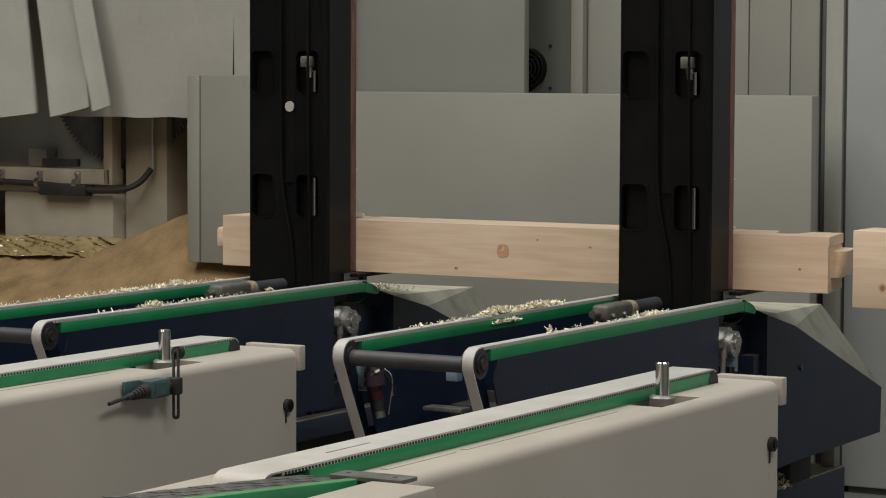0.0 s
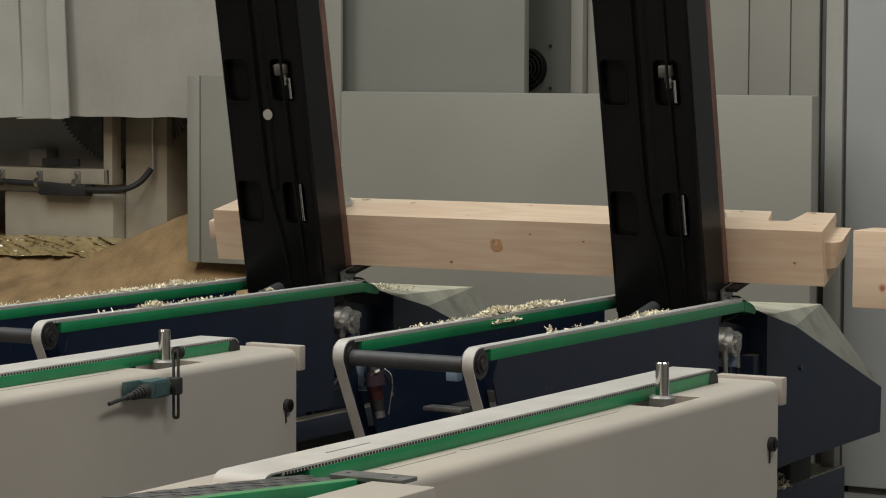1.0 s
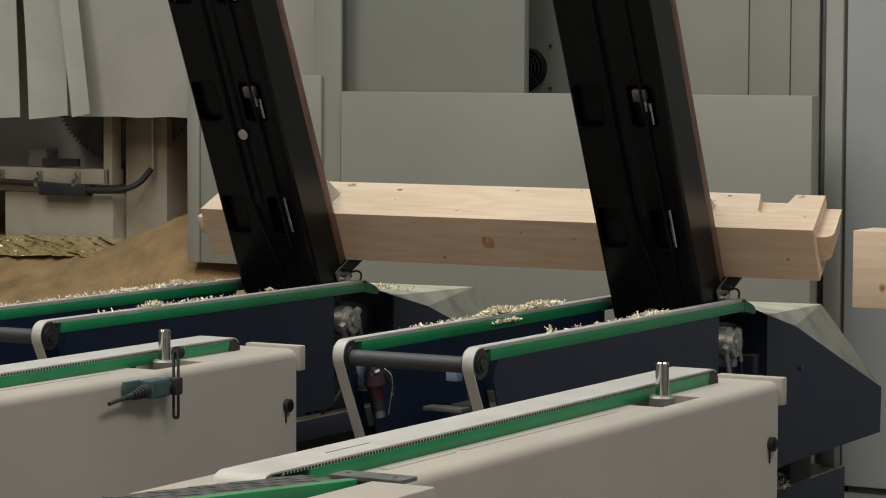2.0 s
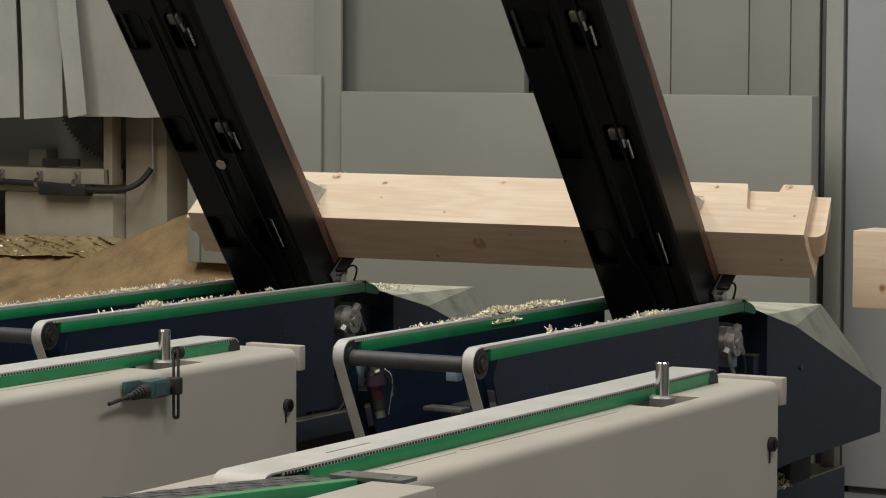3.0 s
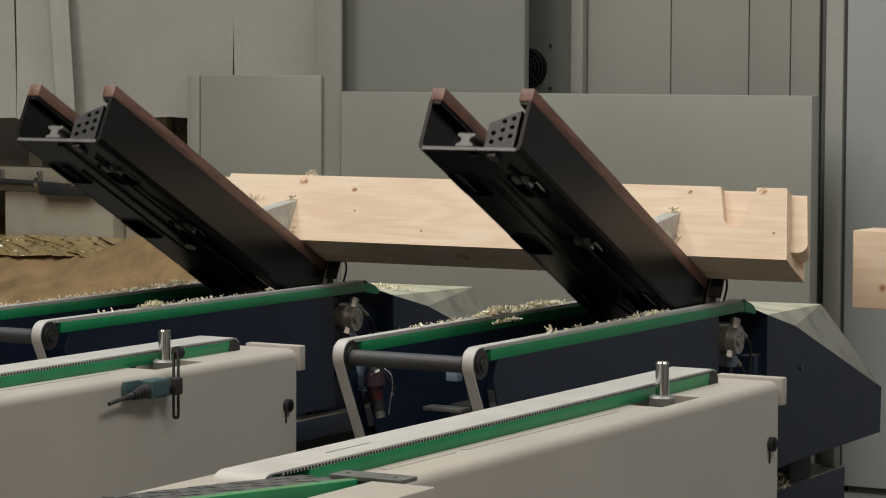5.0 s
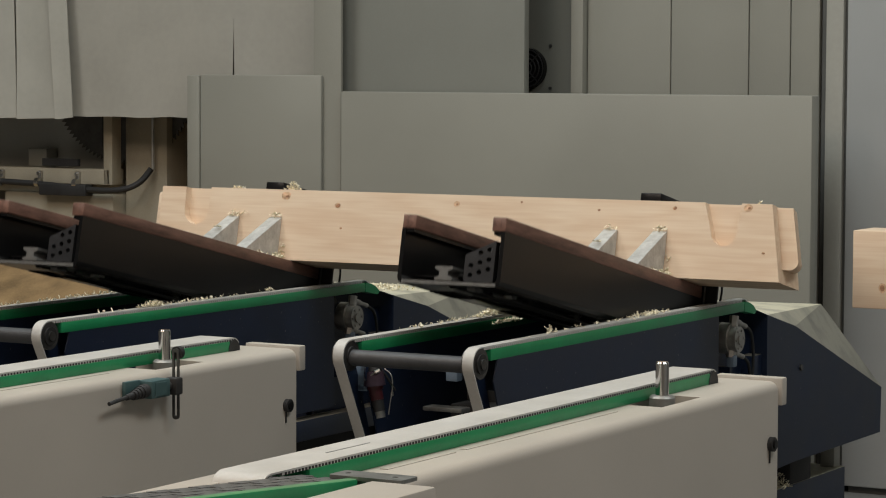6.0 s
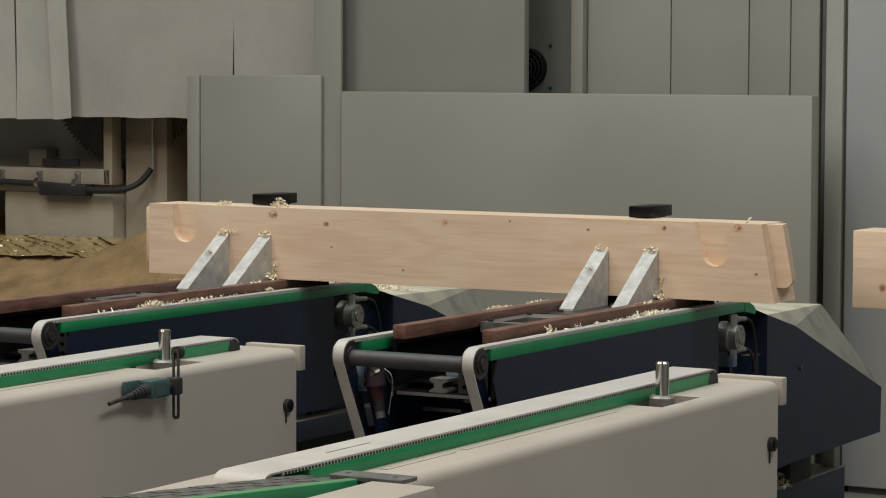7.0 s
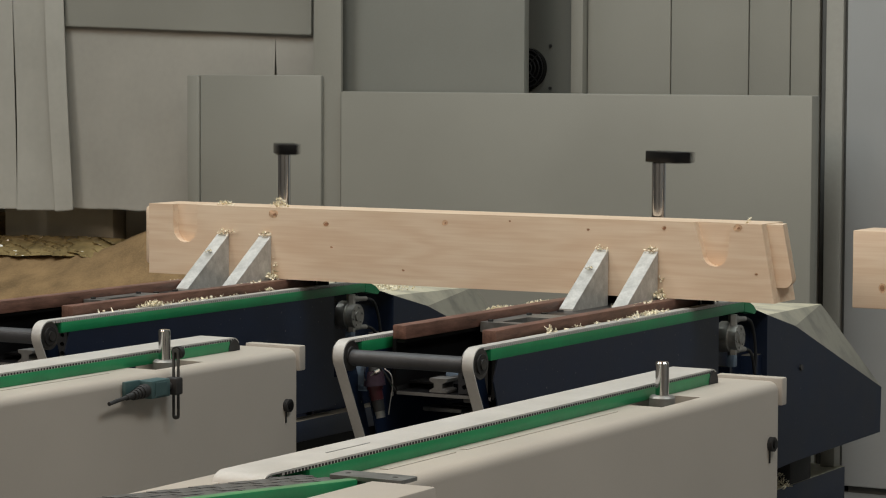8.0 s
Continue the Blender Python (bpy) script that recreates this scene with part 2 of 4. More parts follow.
def holed(bm, outer, holes, lo, hi, axis="z"):
    """A plate with openings that go through it."""
    def at(p, s):
        return {"x": (s, p[0], p[1]), "y": (p[0], s, p[1]), "z": (p[0], p[1], s)}[axis]
    loops = []
    edges = []
    for pts in [outer, *holes]:
        vs = [bm.verts.new(at(p, lo)) for p in pts]
        edges += [bm.edges.new((vs[i], vs[(i + 1) % len(vs)])) for i in range(len(vs))]
        loops.append(vs)
    made = bmesh.ops.triangle_fill(bm, edges=edges, use_beauty=True)
    faces = [g for g in made["geom"] if isinstance(g, bmesh.types.BMFace)]
    out = bmesh.ops.extrude_face_region(bm, geom=faces)
    moved = [g for g in out["geom"] if isinstance(g, bmesh.types.BMVert)]
    d = {"x": (hi - lo, 0, 0), "y": (0, hi - lo, 0), "z": (0, 0, hi - lo)}[axis]
    bmesh.ops.translate(bm, verts=moved, vec=d)
    return bm


# ---- the hall: a floor, plus unseen walls and ceiling that bounce the light ----
FLOOR = -0.28


def hall():
    bm = slab(-14, 9, -14, 8, FLOOR - 0.2, FLOOR)
    solid("floor", bm, M_FLOOR, "worn grey concrete workshop floor", "floor", "structure")
    for name, b in (("wall_north", (-14.2, 9.2, 8, 8.2)), ("wall_south", (-14.2, 9.2, -14.2, -14)), ("wall_west", (-14.2, -14, -14, 8)), ("wall_east", (9, 9.2, -14, 8))):
        solid(name, slab(*b, FLOOR - 0.2, 7.2), M_HALL, "plain pale hall wall, out of view, added to bounce light", "wall", "structure")
    holes = [[(x + sx, y + sy) for sx, sy in ((-1, -2), (1, -2), (1, 2), (-1, 2))] for x, y, _ in ASSUMED_ROOF_LIGHTS]
    bm = holed(bmesh.new(), [(-14.2, -14.2), (9.2, -14.2), (9.2, 8.2), (-14.2, 8.2)], holes, 7.0, 7.2)
    solid("ceiling", bm, M_CEIL, "pale hall ceiling, out of view, with openings for assumed lamps", "ceiling", "structure")


hall()


# ---- the enclosure behind the unloading station ----
def enclosure():
    e = thing("machine_enclosure", pose(-1.6, 2.2, FLOOR), "grey painted steel enclosure of a woodworking machine", "machine enclosure")
    tall = thing("tall_cabinet", pose(-1.1, 2.75, FLOOR), "tall grey steel cabinet with narrow door panels", "cabinet")
    side = thing("side_cabinet", pose(1.1, 2.8, FLOOR), "tall smooth blue-grey steel machine cabinet", "cabinet")
    guard = thing("guard_box", pose(-3.2, 2.25, 0.6), "square grey steel guard box beside the curtain", "guard box")
    bay = thing("waste_bay", pose(-5.2, 3.0, FLOOR), "open grey steel bay that catches sawdust", "machine bay")
    owner = {"door_post": tall, "cabinet_panel": tall, "panel_gasket": tall, "gap_shade_strip": tall, "pale_post": tall, "cabinet_body": side, "cabinet_plinth": side, "guard_box_body": guard, "guard_box_flange": guard, "guard_bracket": guard, "bay_wall": bay, "bay_side": bay}

    def add(name, bm, mat, label="", smooth=False):
        parent = owner.get(name, e)
        return part(name, bm, mat, parent, label, smooth, at=parent.matrix_basis.inverted())
    # low front panel with its folded top edge
    bm = slab(-2.775, -0.405, 2.2, 2.285, FLOOR, 1.481, 0.006)
    add("front_panel", bm, M_CABINET, "wide grey sheet-metal front panel", True)
    bm = slab(-2.943, -2.789, 2.224, 2.245, FLOOR, 3.4, 0.004)
    add("column", bm, M_CABINET, "pale grey steel corner column", True)
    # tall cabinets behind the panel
    # front and recess wall carry their shade in the paint
    add("cabinet_front", slab(-2.93, -1.862, 2.32, 2.37, FLOOR, 3.4, 0.005), M_CABINET_SHADED, "", True)
    add("recess_wall", slab(-2.86, -1.69, 2.72, 2.76, FLOOR, 3.4), M_CABINET_SHADED)
    add("door_post", slab(-1.745, -1.683, 2.56, 2.90, FLOOR, 3.4, 0.004), M_CABINET, "", True)
    xs = [-1.677, -1.252, -0.868, -0.668, -0.528]
    for a, b in zip(xs, xs[1:]):
        add("cabinet_panel", slab(a, b - 0.005, 2.60, 2.9, FLOOR, 3.4, 0.004), M_CABINET, "", True)
    add("panel_gasket", slab(-1.70, -0.53, 2.63, 2.88, FLOOR + 0.01, 3.39), M_SEAM)
    # dark strips either side of the post stand in for shade in the gaps
    add("gap_shade_strip", slab(-0.522, -0.487, 2.61, 2.9, FLOOR, 3.4), M_SEAM)
    add("pale_post", slab(-0.487, -0.405, 2.56, 2.9, FLOOR, 3.4, 0.006), M_POST, "pale grey painted steel post", True)
    add("gap_shade_strip", slab(-0.405, -0.384, 2.585, 2.9, FLOOR, 3.4), M_SEAM)
    add("cabinet_plinth", slab(-0.36, 2.58, 2.58, 3.08, FLOOR, FLOOR + 0.03), M_SEAM)
    add("cabinet_body", slab(-0.384, 2.6, 2.55, 3.1, FLOOR + 0.03, 3.4, 0.008), M_CABINET_B, "blue-grey tall machine cabinet", True)
    # fan behind the cabinet corner
    bm = bmesh.new()
    rod(bm, (-2.045, 2.719, 1.594), (-2.045, 2.69, 1.594), 0.096, seg=36)
    fan = add("fan_housing", bm, M_BLACK, "round black cooling fan", True)
    for r in (0.03, 0.05, 0.07, 0.09):
        bm = bmesh.new()
        tube_ring(bm, (-2.045, 2.686, 1.594), r, 0.0035)
        part("fan_guard_ring", bm, M_DARKSTEEL, fan, "", True)
    for k in range(4):
        a = radians(45 + 90 * k)
        bm = rod(bmesh.new(), (-2.045, 2.684, 1.594), (-2.045 + 0.095 * math.cos(a), 2.684, 1.594 + 0.095 * math.sin(a)), 0.003, seg=6)
        part("fan_guard_spoke", bm, M_DARKSTEEL, fan)
    for z in (1.50, 1.70):
        bm = rod(bmesh.new(), (-1.93, 2.72, z), (-1.93, 2.712, z), 0.008, seg=8)
        add("screw", bm, M_DARKSTEEL)
    # box on the column, over the waste pit
    bm = slab(-3.575, -2.885, 2.20, 2.222, 0.64, 1.556, 0.006)
    add("guard_bracket", slab(-3.3, -2.945, 2.222, 2.32, 0.8, 1.4, 0.003), M_CABINET)
    add("guard_box_body", bm, M_CABINET, "square grey guard box", True)
    bm = slab(-3.648, -3.578, 2.19, 2.30, 0.64, 1.553, 0.006)
    add("guard_box_flange", bm, M_CABINET, "pale folded edge", True)
    # bay behind the curtain
    add("bay_wall", slab(-7.5, -2.99, 3.6, 3.66, FLOOR, 3.4), M_BAY)
    add("bay_side", slab(-3.40, -3.0, 2.56, 3.6, FLOOR, 3.4), M_BAY)
    add("bay_side", slab(-7.56, -7.5, 2.3, 3.66, FLOOR, 3.4), M_BAY)
    add("roof_plate", slab(-2.87, 2.6, 2.58, 3.1, 3.4, 3.44), M_CABINET)
    return e


def tube_ring(bm, c, r, w, seg=32, side=6):
    rings = []
    for i in range(seg):
        a = 2 * math.pi * i / seg
        d = Vector((math.cos(a), 0, math.sin(a)))
        rings.append([bm.verts.new(Vector(c) + d * (r + w * math.cos(2 * math.pi * k / side)) + Vector((0, w * math.sin(2 * math.pi * k / side), 0))) for k in range(side)])
    for i in range(seg):
        u, v = rings[i], rings[(i + 1) % seg]
        for k in range(side):
            bm.faces.new((u[k], u[(k + 1) % side], v[(k + 1) % side], v[k]))
    return bm


enclosure()


# ---- saw unit in the bay ----
def saw_unit():
    s = thing("saw_unit", pose(-4.7, 2.9, 0), "grey machine saw unit with toothed circular blade", "saw")
    o = Matrix.Translation((4.7, -2.9, 0))

    def add(name, bm, mat, label="", smooth=False):
        return part(name, bm, mat, s, label, smooth, at=o)
    add("base_box", slab(-5.10, -4.395, 2.6, 3.55, FLOOR, 0.935, 0.008), M_BAY, "grey steel machine base", True)
    add("bed_rail", slab(-5.9, -4.40, 2.58, 2.70, 0.985, 1.065, 0.004), M_BAY, "pale painted steel bed rail", True)
    add("bed_plate", slab(-5.9, -4.42, 2.62, 3.3, 0.937, 0.983, 0.003), M_BAY, "", True)
    add("upright", slab(-4.44, -4.385, 2.58, 2.66, 0.985, 1.9, 0.003), M_BAY, "pale upright bracket", True)
    add("back_plate", slab(-4.38, -4.12, 2.69, 3.5, FLOOR, 1.9, 0.006), M_BAY, "", True)
    add("motor_cover", slab(-4.56, -4.45, 2.72, 3.0, 1.16, 1.9, 0.02), M_BLACK, "", True)
    add("slot_cover", slab(-4.83, -4.60, 2.57, 2.60, 1.075, 1.115, 0.004), M_RUBBER)
    add("cable_box", slab(-4.82, -4.52, 2.53, 2.60, 0.925, 0.985, 0.006), M_RUBBER, "black cable box", True)
    bm = tube(bmesh.new(), [(-5.9, 2.55, 0.995), (-4.9, 2.55, 0.99), (-4.5, 2.55, 0.955), (-4.3, 2.56, 0.96), (-4.22, 2.60, 1.0), (-4.19, 2.65, 1.07)], 0.016, 10)
    add("hose", bm, M_RUBBER, "black cable hose", True)
    bm = rod(bmesh.new(), (-4.185, 2.66, 1.06), (-4.185, 2.66, 1.9), 0.008, seg=10)
    add("thin_pipe", bm, M_ALU, "", True)
    for x in (-5.09, -4.84, -4.595):
        bm = rod(bmesh.new(), (x - 0.012, 2.55, 0.99), (x + 0.012, 2.55, 0.99), 0.024, seg=20)
        box(bm, x - 0.012, x + 0.012, 2.56, 2.578, 0.99, 1.05, 0.003)
        rod(bm, (x, 2.56, 1.036), (x, 2.548, 1.036), 0.010, seg=6)
        add("pipe_clip", bm, M_STEEL, "bright steel pipe clip", True)
    add("inner_panel", slab(-5.9, -4.57, 2.80, 2.83, 0.984, 1.9, 0.004), M_POST)
    add("inner_post", slab(-5.02, -4.90, 2.70, 2.797, 1.065, 1.16, 0.004), M_CABINET)
    # toothed blade
    n = 110
    pts = []
    for i in range(n):
        a = -2 * math.pi * i / n
        pts += [(0.475 * math.cos(a), 0.475 * math.sin(a)), (0.450 * math.cos(a - 0.012), 0.450 * math.sin(a - 0.012))]
    bm = prism(bmesh.new(), [(-4.43 + p[0], 1.56 + p[1]) for p in pts], 2.74, 2.746, "y")
    add("saw_blade", bm, M_SAW, "dark toothed circular saw blade")
    return s


saw_unit()


# ---- sawdust heap and film in the bay ----
def heap_height(x, y):
    z = 0.630 + (0.5 * (y - 2.5) if y < 2.5 else 0.12 * (y - 2.5))
    k = max(0.0, 1 - abs(x + 3.75) / 0.75) * max(0.0, min(1.0, (y - 2.0) / 0.5))
    z += 0.25 * k * k * (3 - 2 * k)
    z += 0.03 * noise.noise((x * 2.2, y * 2.2, 0.3)) + 0.012 * noise.noise((x * 9, y * 9, 1.3))
    edge = min(1.0, max(0.0, (y - 0.95) / 0.4)) * min(1.0, max(0.0, (-2.75 - x) / 0.35))
    return FLOOR + (z - FLOOR) * edge


def sawdust_heap():
    bm = bmesh.new()
    nx, ny = 110, 60
    grid = [[bm.verts.new((-7.45 + 4.85 * i / nx, 0.9 + 2.65 * j / ny, 0)) for j in range(ny + 1)] for i in range(nx + 1)]
    for row in grid:
        for v in row:
            v.co.z = heap_height(v.co.x, v.co.y) + 0.004
    for i in range(nx):
        for j in range(ny):
            bm.faces.new((grid[i][j], grid[i + 1][j], grid[i + 1][j + 1], grid[i][j + 1]))
    solid("sawdust_heap", bm, M_SAWDUST, "heap of fine tan sawdust below the saw", "sawdust", "stuff", True)


sawdust_heap()


def plastic_film():
    bm = bmesh.new()
    nx, nz = 140, 18
    skins = []
    for back in (0.0, 0.003):
        grid = []
        for i in range(nx + 1):
            x = -5.9 + 1.75 * i / nx
            row = []
            for j in range(nz + 1):
                u = j / nz
                z = 0.618 + 0.085 * u + 0.02 * noise.noise((x * 3, u, 0.5))
                y = 2.565 - 0.15 * (1 - u) + 0.02 * noise.noise((x * 4 + u, u * 2.0, 2.0)) + 0.065 * abs(noise.noise((x * 11 + u * 4, u * 2.5, 4.0))) + 0.018 * noise.noise((x * 26, u * 5, 7.0))
                row.append(bm.verts.new((x, y + back, z)))
            grid.append(row)
        skins.append(grid)
    f, b = skins
    for i in range(nx):
        for j in range(nz):
            bm.faces.new((f[i][j], f[i + 1][j], f[i + 1][j + 1], f[i][j + 1]))
            bm.faces.new((b[i][j], b[i][j + 1], b[i + 1][j + 1], b[i + 1][j]))
        bm.faces.new((f[i][nz], f[i + 1][nz], b[i + 1][nz], b[i][nz]))
        bm.faces.new((f[i][0], b[i][0], b[i + 1][0], f[i + 1][0]))
    for j in range(nz):
        bm.faces.new((f[0][j], f[0][j + 1], b[0][j + 1], b[0][j]))
        bm.faces.new((f[nx][j], b[nx][j], b[nx][j + 1], f[nx][j + 1]))
    solid("plastic_film", bm, M_FILM, "crumpled glossy yellow plastic film in sawdust", "plastic film", smooth=True)


plastic_film()

# ---- curtain shutter over the bay ----
STRIPS = []


def cloth(x0, x1, z0, z1, phase, depth=0.018, nx=14, nz=16, thick=0.004):
    """A hanging sheet, slightly bowed, its top edge at z1, lower hem a little uneven."""
    bm = bmesh.new()
    skins = []
    for back in (0, thick):
        g = []
        for i in range(nx + 1):
            row = []
            for j in range(nz + 1):
                u = j / nz
                x = x0 + (x1 - x0) * i / nx
                z = z0 + (z1 - z0) * u + (1 - u) * 0.006 * noise.noise((x * 6, phase, 0.0))
                y = depth * (1 - u) * 1.4 * noise.noise((x * 3.0 + phase, u * 1.2, phase)) + back
                row.append(bm.verts.new((x, y, z)))
            g.append(row)
        skins.append(g)
    f, b = skins
    for i in range(nx):
        for j in range(nz):
            bm.faces.new((f[i][j], f[i + 1][j], f[i + 1][j + 1], f[i][j + 1]))
            bm.faces.new((b[i][j], b[i][j + 1], b[i + 1][j + 1], b[i + 1][j]))
    for i in range(nx):
        bm.faces.new((f[i][0], b[i][0], b[i + 1][0], f[i + 1][0]))
        bm.faces.new((f[i][nz], f[i + 1][nz], b[i + 1][nz], b[i][nz]))
    for j in range(nz):
        bm.faces.new((f[0][j], f[0][j + 1], b[0][j + 1], b[0][j]))
        bm.faces.new((f[nx][j], b[nx][j], b[nx][j + 1], f[nx][j + 1]))
    return bm


def slit_sheet(x0, x1, z0, z1, slits, phase, thick=0.004):
    """One wide hanging sheet with short vertical slits (x, low end, high end)."""
    xs = sorted([x0 + (x1 - x0) * i / 24 for i in range(25)] + [x + d for x, a, b in slits for d in (-0.007, 0.007)])
    zs = sorted([z0 + (z1 - z0) * j / 18 for j in range(19)] + [z for x, a, b in slits for z in (a, b) if z > z0])
    bm = bmesh.new()
    g = []
    for x in xs:
        row = []
        for z in zs:
            u = (z - z0) / (z1 - z0)
            y = 0.025 * (1 - u) * noise.noise((x * 3.0 + phase, u * 1.2, phase))
            row.append(bm.verts.new((x, y, z + (1 - u) * 0.006 * noise.noise((x * 6, phase, 0.0)))))
        g.append(row)
    for i in range(len(xs) - 1):
        for j in range(len(zs) - 1):
            xm, zm = (xs[i] + xs[i + 1]) / 2, (zs[j] + zs[j + 1]) / 2
            if not any(abs(xm - x) < 0.007 and a < zm < b for x, a, b in slits):
                bm.faces.new((g[i][j], g[i + 1][j], g[i + 1][j + 1], g[i][j + 1]))
    # the slits narrow towards their upper end
    for i, x in enumerate(xs):
        for sx, a, b in slits:
            if abs(abs(x - sx) - 0.007) < 1e-6:
                for v, z in zip(g[i], zs):
                    k = min(1.0, max(0.12, (b - z) / (b - a) * 1.3))
                    v.co.x = sx + (x - sx) * k
    bm.normal_update()
    bmesh.ops.solidify(bm, geom=bm.faces[:], thickness=thick)
    bmesh.ops.recalc_face_normals(bm, faces=bm.faces[:])
    for f in bm.faces:
        f.smooth = True
    for e in bm.edges:
        if len(e.link_faces) == 2 and e.calc_face_angle() > 0.7:
            e.smooth = False
    return bm


def curtain():
    c = thing("bay_curtain", pose(-4.0, 2.42, 1.34), "hanging grey PVC strip curtain below a steel header", "curtain")
    # sheets hang down to z = 0 in the thing's own space
    part("sheet", slit_sheet(-0.62, 0.945, 0.0, 0.98, [(0.478, 0.0, 0.49), (0.717, 0.62, 0.86)], 0.0), M_CURTAIN, c, "wide smooth grey sheet with short slits", True)
    part("sheet", cloth(-3.4, -0.96, 0.0, 0.98, 7.0), M_CURTAIN, c, "", True, at=pose(0, 0.012, 0))
    bm = prism(bmesh.new(), [(-0.54, 0.928), (0.94, 0.878), (0.94, 2.1), (-0.54, 2.1)], -0.028, -0.012, "y")
    part("header", bm, M_CABINET, c, "flat grey header plate")
    bm = prism(bmesh.new(), [(-3.4, 0.99), (-0.545, 0.99), (-0.545, 2.1), (-3.4, 2.1)], -0.010, 0.004, "y")
    part("header", bm, M_CABINET, c, "flat grey header plate")
    for x0, x1, y, ph in ((-0.678, -0.562, -0.050, 1.0), (-0.89, -0.63, -0.036, 2.0), (-1.15, -0.875, -0.050, 4.0), (-1.42, -1.13, -0.036, 5.0)):
        w = (x1 - x0) / 2
        part("strip_top", cloth(-w, w, 0.0, 0.20, ph, 0.0, 4, 4), M_STRIP, c, "", True, at=pose((x0 + x1) / 2, y, 1.595))
        s = part("strip", cloth(-w, w, -1.615, 0.0, ph, 0.035, 6, 22), M_STRIP, c, "", True, at=pose((x0 + x1) / 2, y + 0.002, 1.60))
        STRIPS.append(s)
    return c


CURTAIN = curtain()

# ---- hood, belts and frame of one unloading conveyor ----
SPAN = -1.588
PIV = Vector((0, 0.1527, 0.6479))


def ring_belt(bm, path, x0, x1, thick):
    """A closed belt that follows a path in the y-z plane."""
    n = len(path)
    inner = []
    for i, p in enumerate(path):
        a, b = Vector(path[i - 1]), Vector(path[(i + 1) % n])
        d = (b - a).normalized()
        inner.append((p[0] - d.y * thick, p[1] + d.x * thick))
    v = [[bm.verts.new((x, *q[i])) for i in range(n)] for q in (path, inner) for x in (x0, x1)]
    for i in range(n):
        j = (i + 1) % n
        bm.faces.new((v[0][i], v[0][j], v[1][j], v[1][i]))
        bm.faces.new((v[2][j], v[2][i], v[3][i], v[3][j]))
        bm.faces.new((v[0][j], v[0][i], v[2][i], v[2][j]))
        bm.faces.new((v[1][i], v[1][j], v[3][j], v[3][i]))
    return bm


def arc(cy, cz, r, a0, a1, n=10):
    return [(cy + r * math.cos(radians(a0 + (a1 - a0) * k / n)), cz + r * math.sin(radians(a0 + (a1 - a0) * k / n))) for k in range(n + 1)]


TOP = 0.770
PY = -1.705


def unloading_conveyor():
    c = thing("unloading_conveyor", pose(0, 0, 0), "navy steel twin-belt conveyor with green guides", "conveyor", "unloading conveyors")

    def add(name, bm, mat, label="", smooth=False):
        return part(name, bm, mat, c, label, smooth)
    for x1 in (0.101, -0.345):
        x0 = x1 - 0.036
        # belt: along the top, down the far pulley, back underneath
        path = arc(PY, TOP - 0.050, 0.050, 90, 206) + [(-1.555, 0.33), (-0.05, 0.33), (0.0, 0.36), (0.0, 0.70), (0.03, 0.735), (0.30, 0.735), (0.372, 0.716), (0.383, 0.722), (0.285, TOP)]
        belt = add("belt", ring_belt(bmesh.new(), path, x0, x1, 0.004), M_BELT, "worn white toothed belt", True)
        bm = bmesh.new()
        for k in range(152):
            y = -1.685 + 0.0128 * k
            box(bm, x1 - 0.006, x1 + 0.0006, y, y + 0.0086, TOP - 0.0103, TOP - 0.0040)
        part("belt_teeth", bm, M_BELT, belt)["kind"] = "stuff"
        g = slab(x0 - 0.004, x1 + 0.002, -1.645, 0.278, TOP - 0.0455, TOP - 0.0105, 0.003)
        add("belt_guide", g, M_GREEN, "green plastic belt guide", True)
        add("belt_bed", slab(x0 + 0.002, x1 - 0.003, -1.68, 0.275, TOP - 0.0103, TOP - 0.0045), M_ROLLER)
        bm = prism(bmesh.new(), [(0.280, TOP - 0.0105), (0.325, TOP - 0.017), (0.360, TOP - 0.030), (0.388, TOP - 0.050), (0.372, TOP - 0.062), (0.280, TOP - 0.0455)], x0 - 0.004, x1 + 0.002)
        add("belt_guide", bm, M_GREEN, "green plastic belt guide")
        # pulley with hub and bearing
        bm = rod(bmesh.new(), (x0 - 0.006, PY, TOP - 0.050), (x1 + 0.001, PY, TOP - 0.050), 0.0455, seg=32)
        pul = add("pulley", bm, M_DARKSTEEL, "dark toothed belt pulley", True)
        bm = rod(bmesh.new(), (x1 - 0.004, PY, TOP - 0.050), (x1 + 0.006, PY, TOP - 0.050), 0.030, seg=24)
        part("bearing", bm, M_RUBBER, pul, "", True)
        bm = rod(bmesh.new(), (x1 + 0.006, PY, TOP - 0.050), (x1 + 0.012, PY, TOP - 0.050), 0.016, seg=16)
        part("shaft_end", bm, M_DARKSTEEL, pul, "", True)
        # side plate under the guide
        bm = prism(bmesh.new(), [(-1.60, TOP - 0.044), (0.05, TOP - 0.044), (0.05, 0.30), (-1.49, 0.30), (-1.625, 0.66)], x1 - 0.004, x1 + 0.0008)
        add("side_plate", bm, M_NAVY, "navy steel side plate")
        bm = prism(bmesh.new(), [(-1.70, 0.69), (-1.62, 0.70), (-1.48, 0.34), (-1.56, 0.34)], x0 - 0.012, x0 - 0.004)
        add("belt_backing", bm, M_NAVY)
    # cross shaft between the pulleys, and frame bars
    bm = rod(bmesh.new(), (-0.345, PY, 0.715), (0.058, PY, 0.715), 0.025, seg=24)
    add("cross_shaft", bm, M_ROLLER, "dark grey cross shaft", True)
    # black sheet added in place of the deep shade between the belts
    add("inner_shade_sheet", slab(-0.300, 0.055, -1.06, -1.045, 0.262, 0.555, 0.003), M_RUBBER, "black sheet that darkens the space between the belts", True)
